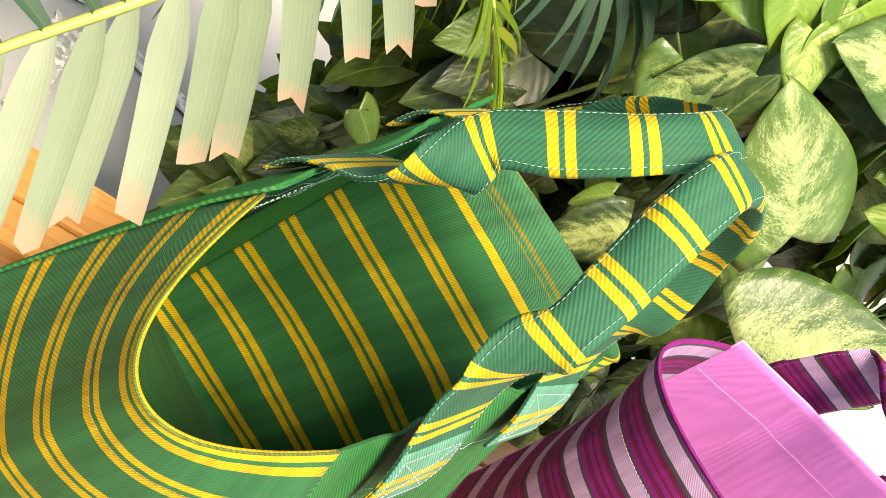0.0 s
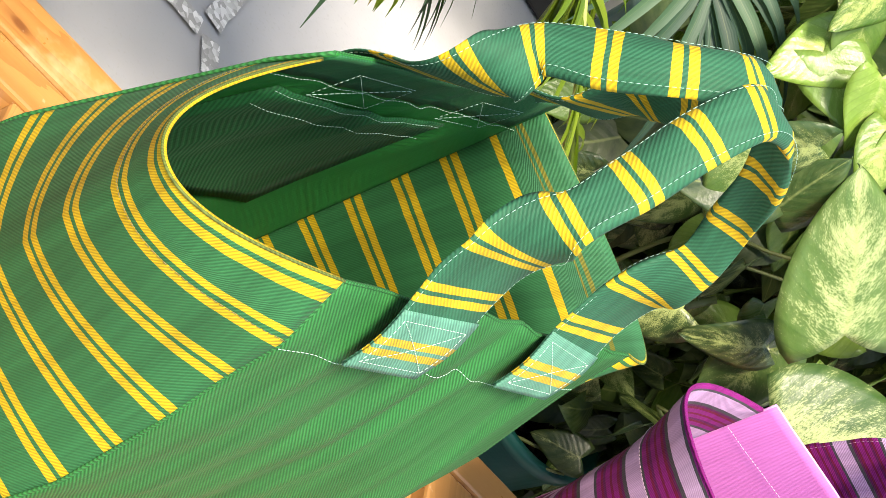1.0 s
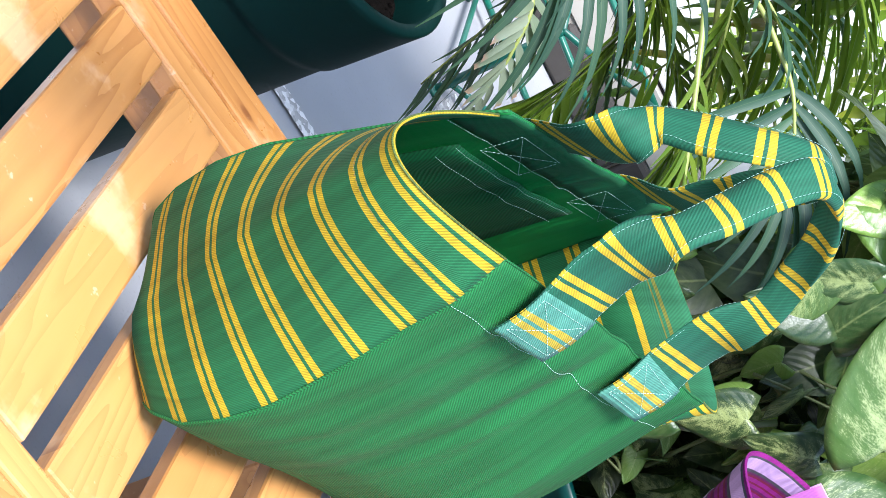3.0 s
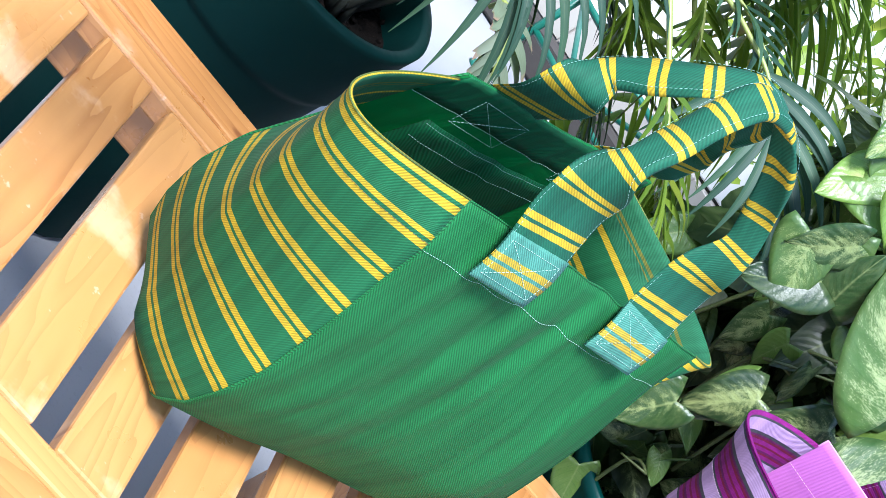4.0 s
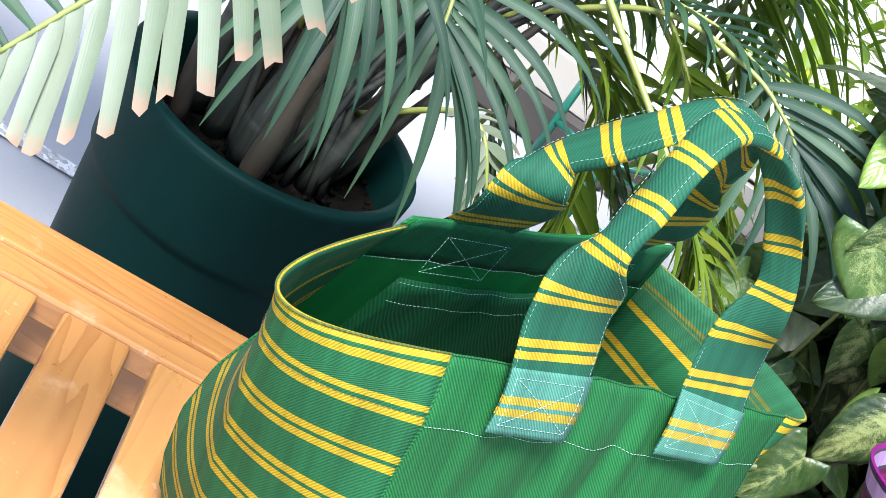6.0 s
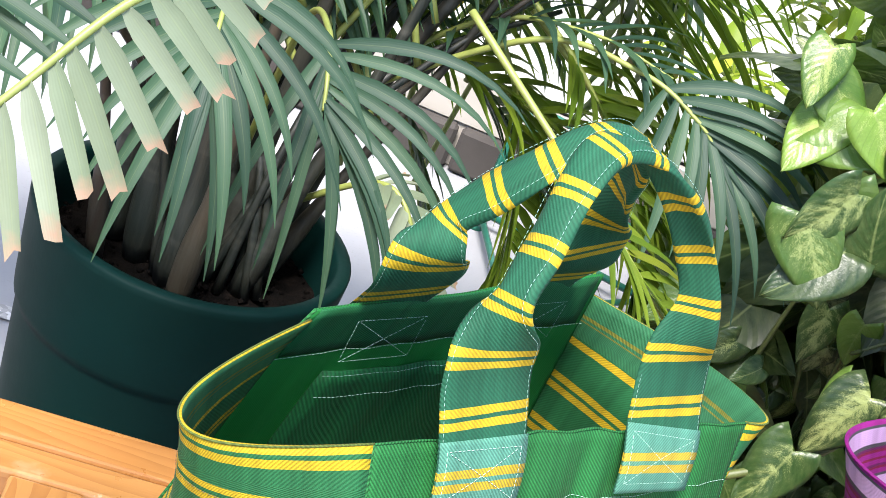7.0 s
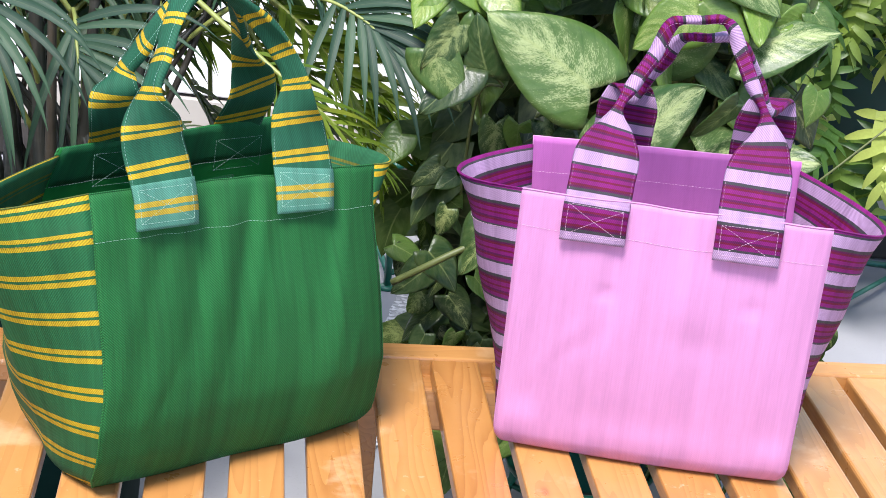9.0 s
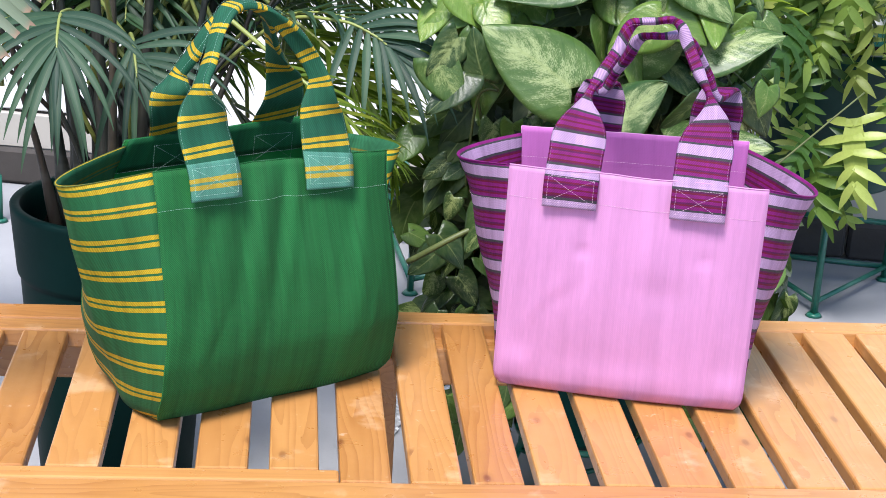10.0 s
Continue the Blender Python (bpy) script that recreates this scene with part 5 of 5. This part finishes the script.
# the large leaves: stalk, tip direction, facing, size, kind
big = [((0.722, 0.562, 0.797), (-0.128, 0.034, 0.092), (-0.15, -0.8, 0.45), 0.163, 0), ((0.82, 0.66, 0.85), (0.09, -0.03, 0.10), (0.1, -0.8, 0.5), 0.15, 1),
       ((0.930, 0.63, 0.845), (0.115, -0.02, 0.04), (0.0, -0.6, 0.8), 0.135, 2), ((0.745, 0.50, 0.725), (0.104, -0.03, 0.11), (-0.35, -0.65, 0.6), 0.155, 3),
       ((0.585, 0.62, 0.855), (-0.25, -0.1, -0.75), (-0.3, -0.8, 0.4), 0.085, 4), ((0.555, 0.60, 0.865), (-0.35, -0.1, -0.5), (0.2, -0.9, 0.3), 0.075, 5),
       ((0.60, 0.60, 0.80), (-0.15, -0.1, 0.5), (-0.2, -0.85, 0.4), 0.085, 6), ((0.72, 0.58, 0.73), (-0.3, -0.15, -0.35), (0.1, -0.9, 0.3), 0.075, 7),
       ((0.745, 0.66, 0.968), (-0.14, -0.03, -0.045), (-0.1, -0.5, 0.85), 0.15, 8), ((0.90, 0.64, 0.975), (0.45, -0.2, -0.45), (0.1, -0.6, 0.7), 0.11, 1),
       ((0.90, 0.60, 0.70), (0.5, -0.1, 0.05), (-0.5, -0.5, 0.8), 0.15, 3),
       ((0.52, 0.60, 0.83), (0.3, -0.2, -0.5), (-0.4, -0.6, 0.6), 0.09, 6),
       ((0.57, 0.60, 0.81), (-0.3, -0.1, -0.3), (-0.2, -0.7, 0.6), 0.085, 5), ((0.74, 0.60, 0.72), (0.1, -0.2, -0.4), (-0.4, -0.7, 0.5), 0.10, 4),
       ((0.66, 0.60, 0.68), (-0.2, -0.1, -0.4), (-0.2, -0.8, 0.5), 0.085, 7), ((0.62, 0.60, 0.60), (-0.2, -0.1, -0.4), (-0.2, -0.8, 0.4), 0.08, 8)]
for b, d, f, s, k in big:
    place_leaf(big_kinds[k % 5] if s > 0.1 else leaf_kinds[k], b, d, f, s, pothos)
rl = np.random.RandomState(5)


def pothos_point(q):
    """A place on the uneven front of the plant."""
    x = rl.uniform(0.40, 1.22)
    z = rl.uniform(0.16, 1.12)
    edge = 0.10 * math.sin(7 * z + 1.0) + 0.06 * math.sin(17 * z)
    if x < 0.47 + edge * 0.5 + 0.10 * (z < 0.5) or x > 1.0 + 0.4 * edge + 0.16 * (z < 0.60):
        return None
    if z > 0.93 + 0.14 * (x > 0.66) + 0.02 * math.sin(30 * x):
        return None
    y = 0.68 + 0.05 * math.sin(9 * x + 4 * z) + 0.04 * math.sin(21 * x - 13 * z) + q + 0.12 * (z < 0.5) * (0.5 - z)
    if x < 0.47 + 0.62 * (y - 0.70):
        return None
    return x, y, z


count = 0
while count < 280:
    p = pothos_point(rl.uniform(-0.05, 0.10))
    if p is None:
        continue
    if 0.55 < p[0] < 0.80 and 0.74 < p[2] < 0.95 and p[1] < 0.70:
        p = (p[0], p[1] + 0.09, p[2])
    d = (rl.uniform(-0.6, 0.6), rl.uniform(-0.35, 0.1), rl.uniform(-1.0, -0.15))
    f = (rl.uniform(-0.6, 0.6), rl.uniform(-1.0, -0.25), rl.uniform(0.1, 0.9))
    s = rl.uniform(0.04, 0.082) * (1.15 if p[2] > 0.75 else 0.88)
    kind = leaf_kinds[rl.randint(9)]
    # mostly upper leaves get the greens brightened for sunlight
    if p[2] > 0.80 and p[0] > 0.52 and count % 5 > 2 or count % 11 == 0:
        kind = sunlit_kinds[count % 4]
    place_leaf(kind, p, d, f, s, pothos, rl.uniform(-20, 20))
    count += 1
for i in range(16):
    p = (rl.uniform(0.56, 1.0), rl.uniform(0.60, 0.78), rl.uniform(0.88, 1.06))
    place_leaf(sunlit_kinds[i % 4], p, (rl.uniform(-0.6, 0.6), -0.3, rl.uniform(-0.6, 0.2)), (rl.uniform(-0.4, 0.4), rl.uniform(-0.9, -0.3), 0.7), rl.uniform(0.065, 0.10), pothos, rl.uniform(-20, 20))
# young leaves at the top, beside the palm, paled for the sun on them
ry = random.Random(14)
for i in range(13):
    p = (ry.uniform(0.51, 0.68), ry.uniform(0.63, 0.73), ry.uniform(0.86, 0.96))
    place_leaf(sunlit_kinds[i % 4], p, (ry.uniform(-0.6, 0.6), -0.3, ry.uniform(-0.7, 0.1)), (ry.uniform(-0.5, 0.1), ry.uniform(-0.8, -0.4), 0.65), ry.uniform(0.055, 0.085), pothos, ry.uniform(-20, 20))
# the inner mass of leaves, its shade painted in with darker greens
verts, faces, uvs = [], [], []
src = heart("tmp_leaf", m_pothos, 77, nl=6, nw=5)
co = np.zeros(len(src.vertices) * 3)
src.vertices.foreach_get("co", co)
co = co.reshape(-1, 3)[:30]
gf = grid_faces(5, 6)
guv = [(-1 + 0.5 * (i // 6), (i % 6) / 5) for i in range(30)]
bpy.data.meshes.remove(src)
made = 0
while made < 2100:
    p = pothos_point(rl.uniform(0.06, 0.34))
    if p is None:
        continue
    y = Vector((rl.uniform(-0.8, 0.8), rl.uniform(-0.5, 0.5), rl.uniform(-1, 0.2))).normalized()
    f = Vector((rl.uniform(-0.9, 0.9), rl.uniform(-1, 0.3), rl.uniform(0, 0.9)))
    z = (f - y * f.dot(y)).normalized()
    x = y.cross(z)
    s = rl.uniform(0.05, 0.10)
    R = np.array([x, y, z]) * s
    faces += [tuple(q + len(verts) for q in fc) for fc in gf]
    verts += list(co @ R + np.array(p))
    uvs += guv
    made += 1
put("inner_leaves", mesh_from("inner_leaves", verts, faces, [m_pothos_shade], uvs), pothos, "inner leaves of the plant, coloured dark as in shade", kind="stuff")
# vines
for i in range(11):
    x, z = rl.uniform(0.58, 1.1), rl.uniform(0.35, 0.95)
    keys = [(x, 0.74, z - 0.2), (x + rl.uniform(-0.06, 0.06), 0.70, z), (x + rl.uniform(-0.12, 0.12), 0.67, z + rl.uniform(-0.05, 0.12)), (x + rl.uniform(-0.2, 0.2), 0.68, z + rl.uniform(-0.1, 0.2))]
    tube_part("vine", spline(keys, 16), np.linspace(0.0028, 0.0015, 16), m_vine, pothos, sides=6)
tube_part("vine", spline([(0.50, 0.62, 0.50), (0.56, 0.60, 0.545), (0.66, 0.62, 0.60), (0.72, 0.66, 0.68)], 20), np.linspace(0.005, 0.004, 20), m_vine, pothos, "thick bare runner")
pothos_pot = empty("pothos_pot", pose(0.83, 0.80, 0.14), "dark green plastic pot hidden by pothos leaves", "planter")
lathe("body", [(0.10, 0.0), (0.105, 0.01), (0.135, 0.24), (0.140, 0.245), (0.140, 0.26), (0.132, 0.262), (0.125, 0.22)], m_soil_pot, pothos_pot)
soil_sheet(pothos_pot, 0.125, 0.225, 6)


# ---- plant stands of green steel ----
def plant_stand(x, y, h, r, spin, label):
    st = empty("plant_stand", pose(x, y, 0, 0, 0, spin), label, "plant stand", group="green steel plant stands")
    ring = [(r * math.cos(a), r * math.sin(a), h) for a in np.linspace(0, 2 * math.pi, 33)]
    tube_part("ring", ring, 0.006, m_pipe, st)
    for k in range(3):
        a = 2 * math.pi * k / 3
        c, s = math.cos(a), math.sin(a)
        tube_part("leg", [(r * c, r * s, h), (r * 1.05 * c, r * 1.05 * s, h * 0.5), (r * 1.25 * c, r * 1.25 * s, 0.008)], 0.007, m_pipe, st)
        tube_part("brace", [(0, 0, h * 0.32), (r * 0.6 * c, r * 0.6 * s, h * 0.36), (r * 1.10 * c, r * 1.10 * s, h * 0.42)], 0.005, m_pipe, st)
        v, f = tube([(r * 1.25 * c, r * 1.25 * s, 0.001), (r * 1.25 * c, r * 1.25 * s, 0.012)], [0.016, 0.012], 12)
        put("foot", mesh_from("foot", v, f, [m_pipe]), st)
    return st


def corner_stand(x, y, side, h, turn, label):
    """A three-cornered frame of square bar with a corner at x, y."""
    st = empty("plant_stand", pose(x, y, 0, 0, 0, turn), label, "plant stand", group="green steel plant stands")
    c = [np.array([0.0, 0, 0]), side * np.array([math.cos(radians(60)), math.sin(radians(60)), 0]), side * np.array([math.cos(radians(120)), math.sin(radians(120)), 0])]
    for p in c:
        tube_part("leg", [p + np.array([0, 0, 0.006]), p + np.array([0, 0, h * 0.5]), p + np.array([0, 0, h])], 0.0085, m_pipe, st, sides=4)
        v, f = tube([p + np.array([0, 0, 0.0005]), p + np.array([0, 0, 0.008])], [0.02, 0.014], 12)
        put("foot", mesh_from("foot", v, f, [m_pipe]), st)
    for a, b in ((0, 1), (1, 2), (2, 0)):
        for z in (0.035, h):
            tube_part("bar", [c[a] + np.array([0, 0, z]), (c[a] + c[b]) / 2 + np.array([0, 0, z]), c[b] + np.array([0, 0, z])], 0.0075, m_pipe, st, sides=4)
    tube_part("bar", [c[1] + np.array([0, 0, h * 0.55]), (c[1] + c[2]) / 2 + np.array([0, 0, h * 0.55]), c[2] + np.array([0, 0, h * 0.55])], 0.0075, m_pipe, st, sides=4)
    return st


plant_stand(0.83, 0.80, 0.138, 0.11, 20, "low green steel stand under the pothos pot")
corner_stand(1.536, 1.72, 0.36, 0.27, -14.5, "three-cornered green steel stand holding a potted philodendron")
corner_stand(0.60, 1.80, 0.36, 0.27, -25, "three-cornered green steel stand on the floor behind the palm")
corner_stand(-0.402, 2.24, 0.28, 0.12, 62, "three-cornered green steel stand near the wall")

PH = (1.588, 1.92, 0.279)
philo_pot = empty("philodendron_pot", pose(*PH), "large glossy green plastic pot on the steel stand", "planter")
lathe("body", [(0.15, 0.0), (0.158, 0.008), (0.19, 0.30), (0.198, 0.305), (0.198, 0.335), (0.188, 0.338), (0.18, 0.28)], m_soil_pot, philo_pot)
soil_sheet(philo_pot, 0.178, 0.29, 9)


def lobed(name, mat, seed):
    """A leaf cut into blunt fingers on both sides of its rib, of length 1 along +y."""
    rs = np.random.RandomState(seed)
    verts, faces, uvs = [], [], []

    def finger(p, d, length, width):
        base = len(verts)
        d = d / np.linalg.norm(d)
        side = np.array([d[1], -d[0], 0])
        for i in range(6):
            t = i / 5
            w = width * (0.72 + 0.5 * math.sin(math.pi * min(1, t * 1.05)) - 0.62 * t ** 4)
            q = p + d * length * t + np.array([0, 0, -0.16 * t * t * length * 2 - 0.3 * (p[1] + d[1] * length * t) ** 2])
            verts.extend([q - side * w / 2, q + np.array([0, 0, -0.012]), q + side * w / 2])
            uvs.extend([(-1, t), (0, t), (1, t)])
        for i in range(5):
            a = base + i * 3
            faces.extend([(a, a + 1, a + 4, a + 3), (a + 1, a + 2, a + 5, a + 4)])

    finger(np.array([0.0, 0.0, 0.0]), np.array([0.0, 1.0, 0.0]), 1.0, 0.24)
    for k in range(5):
        y = 0.08 + 0.165 * k
        for sd in (-1, 1):
            a = radians(112 - 17 * k + rs.uniform(-6, 6))
            finger(np.array([0.0, y, 0.0]), np.array([sd * math.sin(a), math.cos(a), 0.0]), (0.46 - 0.05 * abs(k - 1)) * rs.uniform(0.85, 1.1), 0.098)
    return mesh_from(name, verts, faces, [mat], uvs)


philo = empty("philodendron", pose(1.588, 1.90, 0.57), "philodendron with drooping finger-lobed light green leaves", "plant")
lob = [lobed("leaf", m_philo, i) for i in range(3)]
rp = np.random.RandomState(21)
for i in range(110):
    a, e = rp.uniform(0, 2 * math.pi), rp.uniform(-0.2, 1.0)
    r = rp.uniform(0.08, 0.42)
    z = rp.uniform(-0.16, 0.50) if r > 0.2 else rp.uniform(0.05, 0.5)
    b = (r * math.cos(a), r * math.sin(a) - 0.03, z)
    place_leaf(lob[i % 3], b, (math.cos(a) * 0.5, math.sin(a) * 0.5, rp.uniform(-1, -0.1)), (math.cos(a) * 0.6, -0.7, 0.5), rp.uniform(0.12, 0.19), philo, rp.uniform(-40, 40))
for i in range(60):
    x, z = rp.uniform(-0.44, 0.25), rp.uniform(0.03, 0.34)
    if i % 11 == 0:
        x, z = rp.uniform(-0.2, 0.2), rp.uniform(-0.20, -0.06)
    y = -0.16 - 0.10 * math.cos(x * 4) + rp.uniform(-0.05, 0.08)
    place_leaf(lob[i % 3], (x, y, z), (rp.uniform(-0.5, 0.5), -0.25, rp.uniform(-1.0, -0.5)), (rp.uniform(-0.7, 0.6), -0.7, rp.uniform(0.1, 0.7)), rp.uniform(0.11, 0.18), philo, rp.uniform(-60, 60))
for i in range(12):
    a = rp.uniform(0, 2 * math.pi)
    tube_part("stalk", spline([(0, 0, 0.0), (0.06 * math.cos(a), 0.06 * math.sin(a), 0.15), (0.2 * math.cos(a), 0.2 * math.sin(a), rp.uniform(0.1, 0.3))], 10), np.linspace(0.005, 0.003, 10), m_vine, philo, sides=6)


# ---- sunlit shrub behind ----
shrub_pot = empty("shrub_pot", pose(1.20, 1.76, 0), "tall dark green plastic pot behind the pothos", "planter")
lathe("body", [(0.12, 0.0), (0.126, 0.01), (0.155, 0.34), (0.162, 0.345), (0.162, 0.37), (0.152, 0.372), (0.148, 0.32)], m_soil_pot, shrub_pot)
soil_sheet(shrub_pot, 0.146, 0.33, 12)
shrub = empty("shrub", pose(1.20, 1.76, 0.33), "leafy yellow-green shrub in bright sun", "plant")
rq = np.random.RandomState(31)
verts, faces, uvs = [], [], []
for i in range(10):
    a = rq.uniform(0, 2 * math.pi)
    tipp = (rq.uniform(0.1, 0.36) * math.cos(a) - 0.05 * i, rq.uniform(0.1, 0.3) * math.sin(a), rq.uniform(0.25, 0.62))
    tube_part("branch", spline([(0, 0, 0), (tipp[0] * 0.3, tipp[1] * 0.3, tipp[2] * 0.5), tipp], 10), np.linspace(0.006, 0.002, 10), m_vine, shrub, sides=6)
    for k in range(75):
        t = rq.uniform(0.35, 1.05)
        p = (tipp[0] * t + rq.uniform(-0.09, 0.09), tipp[1] * t + rq.uniform(-0.09, 0.09), tipp[2] * (0.25 + 0.75 * t) + rq.uniform(-0.08, 0.08))
        d = np.array([rq.uniform(-1, 1), rq.uniform(-1, 1), rq.uniform(-0.7, 0.5)])
        v, f, uv = leaflet(p, d, np.array([0.1, 0.05, 1.0]), rq.uniform(0.05, 0.10), rq.uniform(0.016, 0.034), 0.8, rq, 0.0, 5)
        faces += [tuple(q + len(verts) for q in fc) for fc in f]
        verts += v
        uvs += uv
put("foliage", mesh_from("foliage", verts, faces, [m_lime], uvs), shrub, "small glossy yellow-green leaves", kind="stuff")
